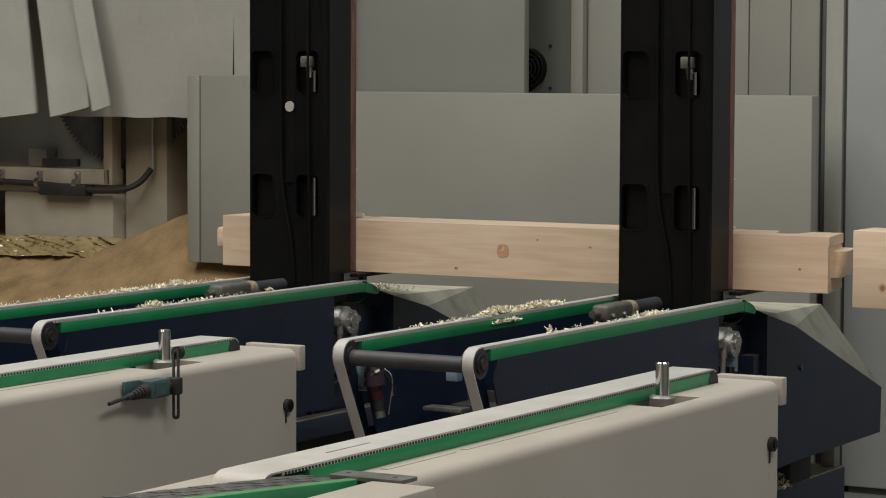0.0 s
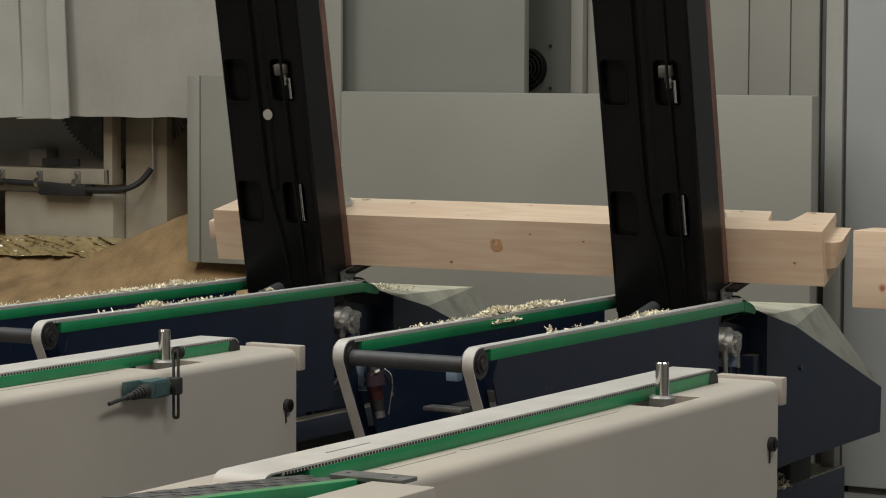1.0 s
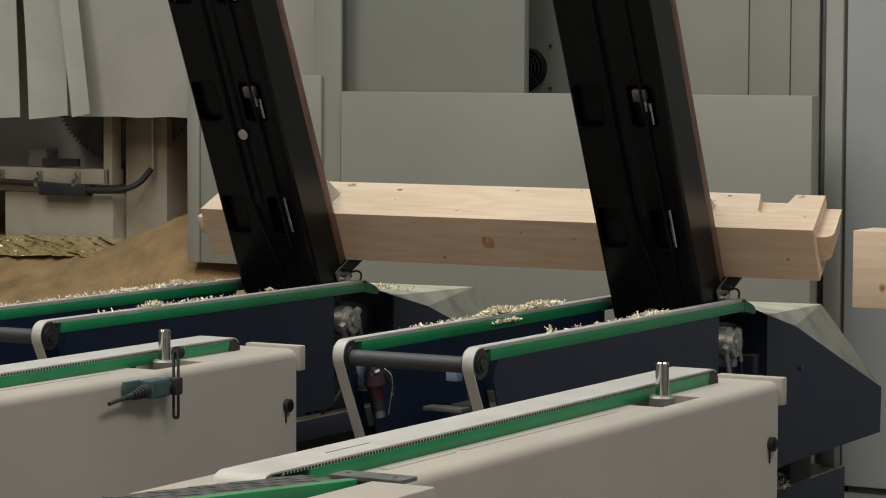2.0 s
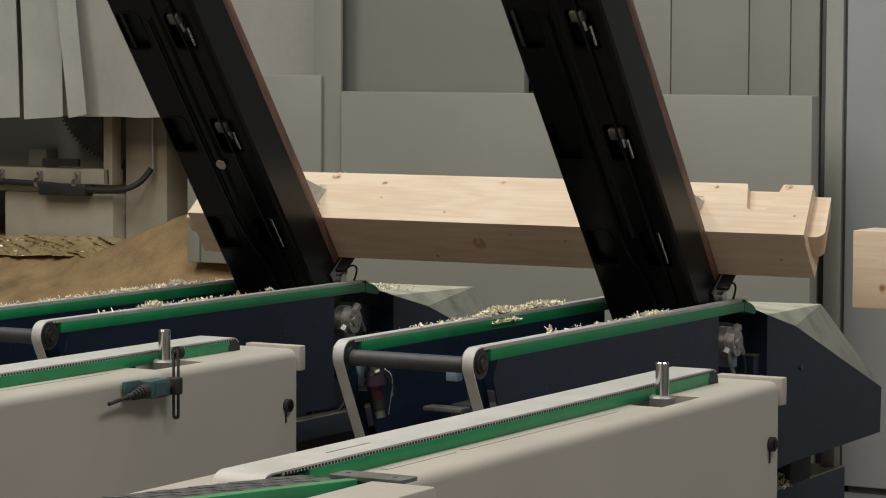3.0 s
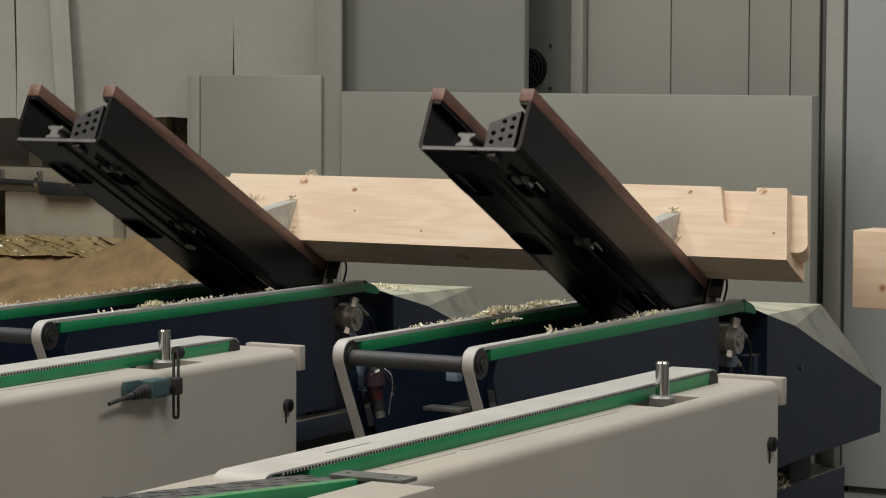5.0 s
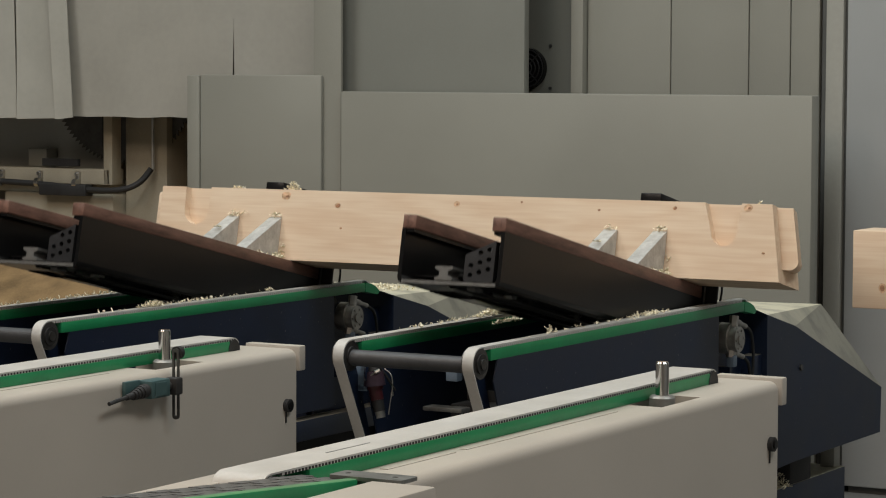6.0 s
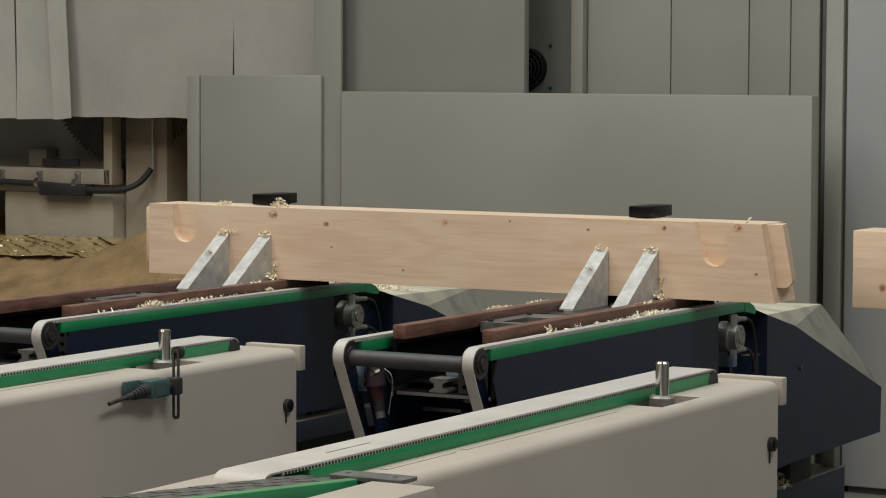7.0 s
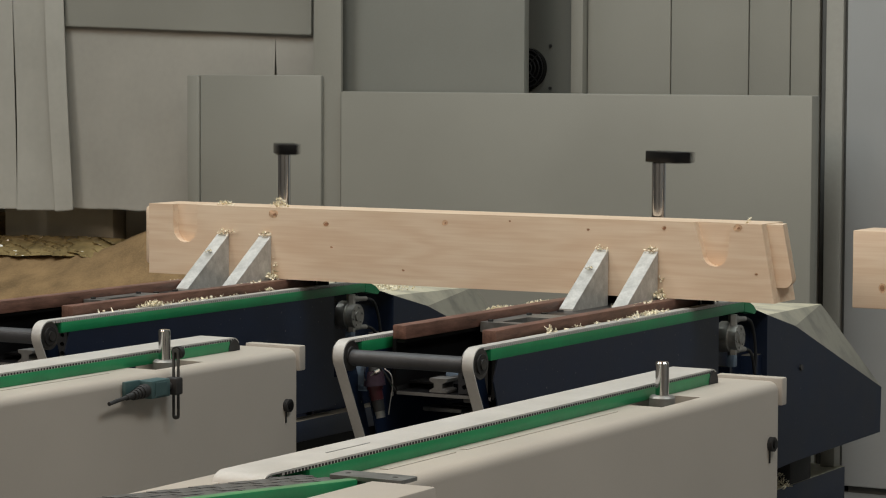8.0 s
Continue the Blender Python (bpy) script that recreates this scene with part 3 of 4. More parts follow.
    add("valve", slab(0.088, 0.118, 0.150, 0.182, 0.535, 0.578, 0.005), M_BLUEVALVE, "blue-grey valve block", True)
    add("valve_stay", slab(0.030, 0.100, 0.155, 0.177, 0.40, 0.536, 0.003), M_NAVY)
    bm = rod(bmesh.new(), (-0.34, PIV.y, PIV.z), (0.02, PIV.y, PIV.z), 0.028, seg=20)
    add("pivot_shaft", bm, M_DARKSTEEL, "", True)
    add("cross_beam", slab(-0.36, 0.08, -1.25, -1.13, 0.28, 0.40, 0.004), M_NAVY, "", True)
    add("cross_beam", slab(-0.36, 0.08, 0.42, 0.5, 0.30, 0.55, 0.004), M_NAVY, "", True)
    add("floor_plate", slab(-0.36, 0.08, -1.25, -0.5, 0.24, 0.26, 0.003), M_NAVY, "", True)
    for x in (-0.32, 0.04):
        for y in (-1.19, 0.5):
            add("leg", slab(x - 0.04, x + 0.04, y - 0.04, y + 0.04, FLOOR, 0.30, 0.004), M_NAVY, "", True)
    # far side plates behind the drive
    add("drive_plate", prism(bmesh.new(), [(0.02, 0.70), (0.30, 0.68), (0.52, 0.64), (0.52, 0.20), (0.02, 0.20)], 0.02, 0.03), M_NAVY)
    for k in range(3):
        bm = tube(bmesh.new(), [(-0.28 + 0.1 * k, -1.10, 0.50), (-0.26 + 0.1 * k, -1.25, 0.38), (-0.24 + 0.1 * k, -1.32, 0.30), (-0.30 + 0.12 * k, -1.2, 0.27)], 0.009)
        add("loose_hose", bm, M_RUBBER, "", True)
    # chip hood at the far end
    bm = bmesh.new()
    side = [(0.10, 0.50, 0.695), (0.10, 0.775, 0.632), (0.10, 1.72, 0.305), (0.10, 1.71, 0.122), (0.10, 0.80, 0.118), (0.10, 0.50, 0.108)]
    far = [(-0.36, 0.50, 0.735), (-0.069, 1.47, 0.655), (-0.36, 1.72, 0.305), (-0.36, 1.71, 0.122), (-0.36, 0.80, 0.118), (-0.36, 0.50, 0.108)]
    a = [bm.verts.new(p) for p in side]
    b = [bm.verts.new(p) for p in far]
    n = [bm.verts.new((0.10, 0.365, 0.728)), bm.verts.new((-0.30, 0.365, 0.735))]
    bm.faces.new(a)
    bm.faces.new((a[0], a[1], b[1], b[0]))
    bm.faces.new((a[1], a[2], b[1]))
    bm.faces.new((b[1], a[2], b[2]))
    bm.faces.new((b[0], b[1], b[2], b[3], b[4], b[5]))
    for i in (2, 3, 4):
        bm.faces.new((a[i], a[i + 1], b[i + 1], b[i]))
    bm.faces.new((a[0], b[0], n[1], n[0]))
    bm.faces.new((a[5], b[5], b[0], a[0]))
    add("chip_hood", bm, M_HOOD, "navy sheet-metal chip hood dusted with sawdust")
    bm = rod(bmesh.new(), (0.10, 0.83, 0.47), (0.108, 0.83, 0.47), 0.012, seg=12)
    add("bolt", bm, M_DARKSTEEL, "", True)
    add("foot", slab(-0.12, 0.03, 0.92, 1.14, 0.0, 0.125, 0.012), M_RUBBER, "black rubber mount", True)
    # black sheet added to keep the open space under the rail dark
    add("underside_shade_sheet", slab(0.030, 0.040, -1.15, 0.46, FLOOR, 0.235), M_RUBBER)
    for y, d in ((-0.62, 0.05), (-0.30, 0.06)):
        bm = tube(bmesh.new(), [(0.06, y - 0.10, 0.20), (0.065, y - 0.02, 0.195), (0.065, y + d, 0.15), (0.062, y + d + 0.02, 0.02), (0.06, y + d, -0.20)], 0.007)
        add("loose_hose", bm, M_ROLLER, "", True)
    add("base_rail", slab(0.042, 0.112, -1.25, 0.5, 0.195, 0.275, 0.006), M_NAVY, "", True)
    add("hood_base", slab(-0.30, 0.02, 0.56, 1.53, FLOOR, 0.0, 0.004), M_HOOD, "navy base box under the hood", True)
    add("hood_stay", slab(-0.06, 0.0, 1.46, 1.525, 0.0, 0.125, 0.003), M_POST, "pale painted stay", True)
    add("ledge", slab(-0.305, -0.165, -1.34, -1.28, 0.516, 0.530, 0.003), M_LINK, "bare grey steel ledge", True)
    add("cable_clamp", slab(-0.222, -0.182, -1.34, -1.30, 0.614, 0.647, 0.004), M_BLUEVALVE, "blue-grey cable clamp", True)
    add("junction_box", slab(-0.30, -0.10, -1.17, -1.062, 0.42, 0.52, 0.006), M_RUBBER, "", True)
    add("cable_tray", slab(-0.32, 0.04, -1.42, -1.36, 0.40, 0.44, 0.004), M_NAVY, "", True)
    # air filter with red bowl under the shaft, leaning a little
    bm = slab(-0.408, -0.362, -1.60, -1.585, 0.600, 0.68, 0.003)
    box(bm, -0.395, -0.335, -1.60, -1.56, 0.600, 0.622, 0.004)
    v = add("air_filter_bracket", bm, M_BLUEVALVE, "blue-grey filter bracket", True)
    part("bracket_bolt", rod(bmesh.new(), (-0.418, -1.60, 0.660), (-0.418, -1.612, 0.660), 0.008, seg=6), M_STEEL, v)
    part("air_filter_head", rod(bmesh.new(), (-0.338, -1.585, 0.662), (-0.334, -1.585, 0.618), 0.030, 0.034, seg=22), M_MAUVE, v, "mauve plastic filter head", True)
    part("air_filter_knob", rod(bmesh.new(), (-0.343, -1.585, 0.678), (-0.338, -1.585, 0.662), 0.020, 0.022, seg=18), M_RUBBER, v, "", True)
    bm = rod(bmesh.new(), (-0.352, -1.612, 0.637), (-0.318, -1.612, 0.662), 0.0035, seg=8)
    rod(bm, (-0.318, -1.612, 0.662), (-0.308, -1.600, 0.668), 0.006, seg=8)
    part("air_filter_tap", bm, M_STEEL, v, "bright tap lever", True)
    part("air_filter_ring", rod(bmesh.new(), (-0.334, -1.585, 0.619), (-0.333, -1.585, 0.608), 0.026, seg=20), M_RED, v, "dull red filter ring", True)
    part("air_filter_cap", rod(bmesh.new(), (-0.333, -1.585, 0.608), (-0.324, -1.585, 0.574), 0.021, 0.020, seg=18), M_RED, v, "dull red filter cap", True)
    part("air_filter_bowl", rod(bmesh.new(), (-0.324, -1.585, 0.574), (-0.316, -1.585, 0.540), 0.019, 0.017, seg=18), M_RUBBER, v, "smoky black filter bowl", True)
    part("air_filter_drain", rod(bmesh.new(), (-0.316, -1.585, 0.540), (-0.311, -1.585, 0.520), 0.016, 0.014, seg=14), M_LINK, v, "grey plastic drain plug", True)
    bm = tube(bmesh.new(), [(-0.300, -1.585, 0.672), (-0.272, -1.585, 0.655), (-0.270, -1.585, 0.612), (-0.278, -1.585, 0.575), (-0.284, -1.585, 0.532)], 0.0022)
    box(bm, -0.276, -0.268, -1.59, -1.58, 0.590, 0.602, 0.002)
    part("air_filter_pipe", bm, M_STEEL, v, "", True)
    bm = tube(bmesh.new(), [(-0.40, -1.58, 0.69), (-0.37, -1.60, 0.705), (-0.33, -1.60, 0.695), (-0.31, -1.57, 0.66), (-0.30, -1.52, 0.60)], 0.004)
    part("air_hose", bm, M_RUBBER, v, "", True)
    return c


# black box added to darken the lit floor between the conveyors
def dark_floor_box():
    d = thing("dark_floor_box", pose(-0.9, -0.6, FLOOR), "added black box that darkens the floor, with two hoses", "cable duct")
    part("cover", slab(-0.42, 0.42, -1.0, 1.0, 0.0, 0.09, 0.01), M_RUBBER, d, "", True)
    for k in range(2):
        bm = tube(bmesh.new(), [(-0.3 + 0.25 * k, -0.9, 0.10), (-0.28 + 0.25 * k, -0.3, 0.16), (-0.2 + 0.25 * k, 0.1, 0.20), (-0.1 + 0.25 * k, 0.5, 0.11)], 0.012)
        part("cable", bm, M_ROLLER, d, "", True)


dark_floor_box()
CONV = unloading_conveyor()
copy_thing(CONV, pose(SPAN, 0, 0))


# ---- cream feed conveyors in front ----
def feed_conveyor():
    c = thing("feed_conveyor", pose(0, 0, 0), "cream steel box conveyor with white toothed belt", "conveyor", "feed conveyors")

    def add(name, bm, mat, label="", smooth=False):
        return part(name, bm, mat, c, label, smooth)
    t = 0.778
    # housing with a rounded top edge and a slot for the pin
    edge = [(1.080 - 0.028 + 0.028 * math.cos(radians(a)), 0.738 - 0.028 + 0.028 * math.sin(radians(a))) for a in range(0, 91, 10)]
    pts = [(0.80, 0.10), (1.080, 0.10)] + edge + [(0.80, 0.738)]
    bm = prism(bmesh.new(), pts, -4.0, -2.48, "y")
    prism(bm, pts, -2.24, -1.80, "y")
    prism(bm, [(0.80, 0.10), (1.080, 0.10)] + edge + [(1.042, 0.738), (1.042, 0.60), (0.80, 0.60)], -2.48, -2.24, "y")
    add("housing", bm, M_CREAM, "cream powder-coated steel housing", True)
    add("end_cap", slab(0.895, 1.092, -1.80, -1.765, 0.672, 0.748, 0.004), M_CREAM, "", True)
    add("leg", slab(0.84, 1.04, -3.7, -3.5, FLOOR, 0.10), M_CREAM)
    add("leg", slab(0.84, 1.04, -2.2, -2.0, FLOOR, 0.10), M_CREAM)
    path = arc(-4.14, t - 0.045, 0.045, 90, 215) + [(-4.0, 0.60), (-2.1, 0.60)] + arc(-1.94, t - 0.035, 0.035, -60, 90)
    belt = add("belt", ring_belt(bmesh.new(), path, 0.826, 0.945, 0.004), M_BELT, "wide white toothed belt", True)
    bm = bmesh.new()
    for k in range(168):
        y = -4.09 + 0.0129 * k
        box(bm, 0.934, 0.9462, y, y + 0.0058, t - 0.0096, t - 0.0042)
    part("belt_teeth", bm, M_RUBBER, belt)["kind"] = "stuff"
    part("belt_scuff", slab(0.8855, 0.8890, -3.84, -3.66, t, t + 0.0007), M_LINK, belt, "dark scuff along the belt")
    add("belt_bed", slab(0.830, 0.9445, -4.10, -1.925, t - 0.0097, t - 0.0040), M_BELT)
    add("belt_guide", slab(0.832, 0.9475, -4.0, -1.962, 0.738, t - 0.0098, 0.002), M_GREEN, "green plastic belt guide", True)
    bm = rod(bmesh.new(), (0.826, -1.94, t - 0.036), (0.949, -1.94, t - 0.036), 0.030, seg=28)
    add("pulley", bm, M_RUBBER, "", True)
    bm = rod(bmesh.new(), (0.828, -4.14, t - 0.045), (0.949, -4.14, t - 0.045), 0.040, seg=28)
    add("pulley", bm, M_DARKSTEEL, "", True)
    # thin edge strips beside the guide
    for y0, y1 in ((-3.75, -3.45), (-3.40, -2.62)):
        add("edge_strip", slab(0.966, 0.986, y0, y1, 0.738, 0.7398, 0.0006), M_CREAM)
    # dark sheet on the slot floor, in place of the shade inside
    add("slot_shade_floor", slab(0.80, 1.04, -2.479, -2.241, 0.600, 0.604), M_SEAM)
    # pop-up pin
    bm = rod(bmesh.new(), (0.985, -2.355, 0.604), (0.985, -2.355, 0.746), 0.034, seg=28)
    rod(bm, (0.985, -2.355, 0.746), (0.985, -2.355, 0.752), 0.034, 0.029, seg=28)
    add("pin_collar", bm, M_COLLAR, "dull steel pin collar", True)
    bm = rod(bmesh.new(), (0.985, -2.355, 0.752), (0.985, -2.355, 0.835), 0.0175, seg=28)
    rod(bm, (0.985, -2.355, 0.835), (0.985, -2.355, 0.839), 0.0175, 0.0145, seg=28)
    add("stop_pin", bm, M_CHROME, "bright round steel stop pin", True)
    # round plug on the side, with a small key below it
    bm = rod(bmesh.new(), (1.078, -1.855, 0.572), (1.094, -1.855, 0.572), 0.020, seg=20)
    plug = add("side_plug", bm, M_RUBBER, "round black rubber plug", True)
    bm = rod(bmesh.new(), (1.094, -1.855, 0.572), (1.099, -1.855, 0.572), 0.012, seg=16)
    part("plug_centre", bm, M_BLACK, plug, "", True)
    part("plug_tab", slab(1.080, 1.084, -1.863, -1.857, 0.520, 0.556, 0.001), M_RUBBER, plug)
    return c


FEED = feed_conveyor()
copy_thing(FEED, pose(SPAN + 0.009, 0.026, 0))


# ---- limit switch on the housing ----
def limit_switch():
    s = thing("limit_switch", pose(-0.496, -2.585, 0.697), "teal limit switch with black slotted lever", "switch")
    part("body", slab(0.0, 0.050, -0.015, 0.075, -0.022, 0.028, 0.004), M_TEAL, s, "teal metal switch body", True)
    part("face_plate", slab(0.050, 0.053, 0.0, 0.055, -0.016, 0.022, 0.001), M_TEAL, s)
    part("back_plate", slab(0.0, 0.012, -0.085, -0.015, -0.020, 0.030, 0.002), M_TEAL, s, "", True)
    bm = rod(bmesh.new(), (0.03, -0.015, 0.002), (0.03, -0.03, 0.001), 0.019, seg=18)
    for k in range(4):
        rod(bm, (0.03, -0.03 - 0.012 * k, 0.001 - 0.002 * k), (0.03, -0.04 - 0.012 * k, -0.001 - 0.002 * k), 0.019 - 0.002 * k, seg=18)
    rod(bm, (0.03, -0.03, 0.0), (0.03, -0.105, -0.009), 0.012, 0.008, seg=18)
    part("cable_gland", bm, M_RUBBER, s, "black cable gland", True)
    part("cable", tube(bmesh.new(), [(0.03, -0.10, -0.008), (0.03, -0.14, -0.012), (0.03, -0.185, -0.018)], 0.006), M_RUBBER, s, "", True)
    bm = rod(bmesh.new(), (0.03, 0.075, 0.004), (0.03, 0.10, 0.004), 0.012, seg=14)
    part("spindle", bm, M_DARKSTEEL, s, "", True)
    part("lever_hub", slab(0.015, 0.055, 0.095, 0.13, -0.022, 0.026, 0.005), M_RUBBER, s, "", True)
    bm = holed(bmesh.new(), rounded(0.018, 0.040, -0.095, 0.105, 0.010), [rounded(0.024, 0.034, -0.085, 0.095, 0.004)], 0.128, 0.134, "y")
    lever = part("lever", bm, M_DARKSTEEL, s, "black slotted lever arm")
    bm = rod(bmesh.new(), (0.029, 0.134, 0.093), (0.029, 0.15, 0.093), 0.018, seg=20)
    part("roller", bm, M_RUBBER, lever, "", True)
    return s


limit_switch()


# ---- chain infeed at the near end of the cream conveyor ----
def chain_infeed():
    c = thing("chain_infeed", pose(1.0, -4.4, 0), "cream block with dark slat chain and green guide", "chain conveyor")

    def add(name, bm, mat, label="", smooth=False):
        return part(name, bm, mat, c, label, smooth, at=pose(-1.0, 4.4, 0))
    add("housing", slab(0.775, 1.09, -5.4, -4.01, 0.1, 0.672, 0.006), M_CREAM, "", True)
    add("side_block", slab(1.145, 1.294, -5.4, -4.085, 0.1, 0.772, 0.006), M_CREAM, "", True)
    add("leg", slab(0.85, 1.2, -5.2, -5.0, FLOOR, 0.10), M_CREAM)
    add("side_plate", slab(0.772, 0.846, -5.4, -4.07, 0.672, 0.757, 0.003), M_CREAM, "", True)
    add("side_plate", slab(0.846, 0.945, -5.4, -4.215, 0.672, 0.757, 0.003), M_CREAM, "", True)
    bm = rod(bmesh.new(), (0.885, -4.36, 0.757), (0.885, -4.36, 0.763), 0.024, seg=22)
    rod(bm, (0.885, -4.36, 0.763), (0.885, -4.36, 0.770), 0.014, seg=6)
    add("washer_bolt", bm, M_STEEL, "bright bolt with washer", True)
    bm = holed(bmesh.new(), rounded(1.035, 1.205, -4.07, -4.0, 0.008), [[(x + 0.007 * math.cos(k * math.pi / 5), -4.033 + 0.007 * math.sin(k * math.pi / 5)) for k in range(10)] for x in (1.06, 1.17)], 0.766, 0.774)
    plate = add("bracket_plate", bm, M_LINK, "grey steel bracket plate")
    for x in (1.06, 1.17):
        part("bolt", rod(bmesh.new(), (x, -4.033, 0.760), (x, -4.033, 0.772), 0.0065, seg=6), M_STEEL, plate)
    add("bracket_foot", slab(1.04, 1.12, -4.065, -4.005, 0.672, 0.766), M_LINK)
    # the chain climbs gently away from the belt
    rise = pose(-1.0, 4.4 - 4.04, 0.764, -4, 0, 0)
    part("guide", slab(1.078, 1.106, -1.3, -0.03, -0.03, 0.004, 0.005), M_GREEN, c, "green plastic chain guide", True, at=rise)
    part("chain_bed", slab(0.958, 1.074, -1.3, 0.0, -0.092, -0.013), M_ALU, c, "", at=rise)
    link = prism(bmesh.new(), [(-0.0133, -0.034), (0.0, -0.034), (0.0035, -0.029), (0.0133, -0.029), (0.0133, 0.035), (0.0035, 0.035), (0.0, 0.030), (-0.0133, 0.030)], -0.013, 0.0, "z")
    me = finish("chain_link", link, M_CHAIN)
    for r in range(18):
        for k in range(4):
            ob = new("chain_link", me)
            ob.parent = c
            ob.matrix_basis = rise @ pose(0.972 + 0.0292 * k, -0.04 - 0.068 * r - (0.034 if k % 2 else 0.0), 0.0008 * ((r + k) % 2))
    return c


chain_infeed()


# ---- tilting arms ----
def in_arm(bm):
    bmesh.ops.translate(bm, verts=bm.verts, vec=-PIV)
    return bm


def tilting_arm(x):
    a = thing("tilting_arm", pose(x, PIV.y, PIV.z), "black steel tilting arm with brown support pads", "tilting arm", "tilting arms")

    def add(name, bm, mat, label="", smooth=False):
        return part(name, in_arm(bm), mat, a, label, smooth)
    y0, y1 = -1.508, 0.10
    xl, xr = -0.316, 0.045
    # web with four pairs of openings
    holes = []
    for ya in (-0.855, -0.38, -1.33):
        for xa in (-0.300, -0.094):
            holes.append(rounded(xa, xa + 0.10, ya, ya + 0.165, 0.022))
    bm = holed(bmesh.new(), [(xl + 0.012, y0), (xr - 0.012, y0), (xr - 0.012, y1), (xl + 0.012, y1)], holes, 0.585, 0.597)
    add("web", bm, M_BLACK, "black web plate with rounded openings")
    for ya in (-0.855, -0.38, -1.33):
        for xa in (-0.300, -0.094):
            bm = holed(bmesh.new(), rounded(xa - 0.004, xa + 0.104, ya - 0.004, ya + 0.169, 0.025), [rounded(xa + 0.0005, xa + 0.0995, ya + 0.0005, ya + 0.1645, 0.021)], 0.5825, 0.585)
            add("opening_rim", bm, M_BLACK)
    # flanges with rounded lower corners
    for xa, s in ((xl, 1), (xr, -1)):
        pts = [(xa, 0.603), (xa + s * 0.005, 0.590), (xa + s * 0.018, 0.584), (xa + s * 0.018, 0.598), (xa + s * 0.013, 0.610), (xa + s * 0.013, 0.757), (xa, 0.757)]
        bm = prism(bmesh.new(), pts, y0, y1 - 0.03, "y")
        add("flange", bm, M_BLACK)
        bm = slab(xa, xa + s * 0.047, y0, 0.0, 0.757, 0.80, 0.003)
        add("support_pad", bm, M_PAD, "brown phenolic support pad", True)
        bm = slab(xa + s * 0.004, xa + s * 0.040, y0 + 0.004, -0.01, 0.746, 0.757)
        add("pad_rail", bm, M_BLACK)
    # raised middle rib on the web
    bm = prism(bmesh.new(), [(-0.145, 0.5848), (-0.135, 0.576), (-0.115, 0.576), (-0.105, 0.5848)], y0 + 0.02, -0.35, "y")
    add("web_rib", bm, M_BLACK)
    # carriage rail between the flanges
    add("carriage_rail", slab(-0.19, -0.15, -1.44, -0.1, 0.607, 0.635, 0.004), M_DARKSTEEL, "steel profile rail", True)
    prof = [(0.087 + 1.08 * u + 0.019, 0.621 + 0.70 * (v - 0.671)) for u, v in [(-0.268, 0.640), (-0.212, 0.640), (-0.212, 0.650), (-0.226, 0.660), (-0.226, 0.680), (-0.212, 0.690), (-0.212, 0.702), (-0.268, 0.702), (-0.268, 0.690), (-0.254, 0.680), (-0.254, 0.660), (-0.268, 0.650)]]
    add("rail_end", prism(bmesh.new(), prof, -1.51, -1.44, "y"), M_RAIL, "bare aluminium profile end")
    for bx, by in ((-0.235, -0.64), (-0.035, -0.64), (-0.235, -0.52), (-0.035, -0.52)):
        bm = rod(bmesh.new(), (bx, by, 0.768), (bx, by, 0.775), 0.011, seg=6)
        add("plate_bolt", bm, M_DARKSTEEL, "", True)
    for by in (-1.02, -0.75):
        bm = rod(bmesh.new(), (-0.235, by, 0.775), (-0.235, by, 0.782), 0.009, seg=6)
        add("frame_bolt", bm, M_RUBBER, "", True)
    bolts = [(-0.066 + 0.030 * u, 0.620 + 0.030 * v + 0.010 * u) for u in range(3) for v in range(3) if u + 3 * v != 6]
    bm = holed(bmesh.new(), [(-0.088, 0.600), (0.014, 0.600), (0.014, 0.728), (-0.088, 0.682)], [[(x0 + 0.009 * math.cos(k * math.pi / 4), z0 + 0.008 * math.sin(k * math.pi / 4)) for k in range(8)] for x0, z0 in bolts], -1.500, -1.475, "y")
    add("end_plate", bm, M_PLATE, "near-black drilled end plate")
    add("web_edge", slab(-0.300, 0.030, y0 - 0.0015, y0 + 0.001, 0.586, 0.596), M_RAIL, "thin grey strip along the web edge")
    bm = slab(-0.075, -0.045, -1.495, -1.455, 0.572, 0.588, 0.004)
    rod(bm, (-0.060, -1.455, 0.580), (-0.060, -1.43, 0.580), 0.008, seg=8)
    add("end_fitting", bm, M_DARKSTEEL, "", True)
    add("slide_plate", slab(-0.268, -0.003, -0.69, -0.10, 0.735, 0.768, 0.003), M_DARKSTEEL, "dark steel slide plate", True)
    bm = holed(bmesh.new(), rounded(-0.262, -0.015, -1.045, -0.70, 0.006), [rounded(-0.205, -0.07, -1.00, -0.82, 0.01)], 0.742, 0.775)
    add("slide_frame", bm, M_LINK, "grey steel slide frame")
    add("inner_tray", slab(-0.295, 0.02, -1.44, 0.0, 0.615, 0.621), M_BLACK)
    # hoses and rods behind the openings
    bm = tube(bmesh.new(), [(-0.040, -1.40, 0.578), (-0.036, -0.80, 0.575), (-0.034, -0.6, 0.574), (-0.030, -0.3, 0.574), (-0.026, 0.06, 0.588)], 0.0055)
    add("hose", bm, M_BLACK, "", True)
    bm = tube(bmesh.new(), [(-0.158, -1.30, 0.574), (-0.158, -0.45, 0.574), (-0.148, -0.30, 0.574), (-0.108, -0.13, 0.574), (-0.098, 0.06, 0.586)], 0.0055)
    add("hose", bm, M_BLACK, "", True)
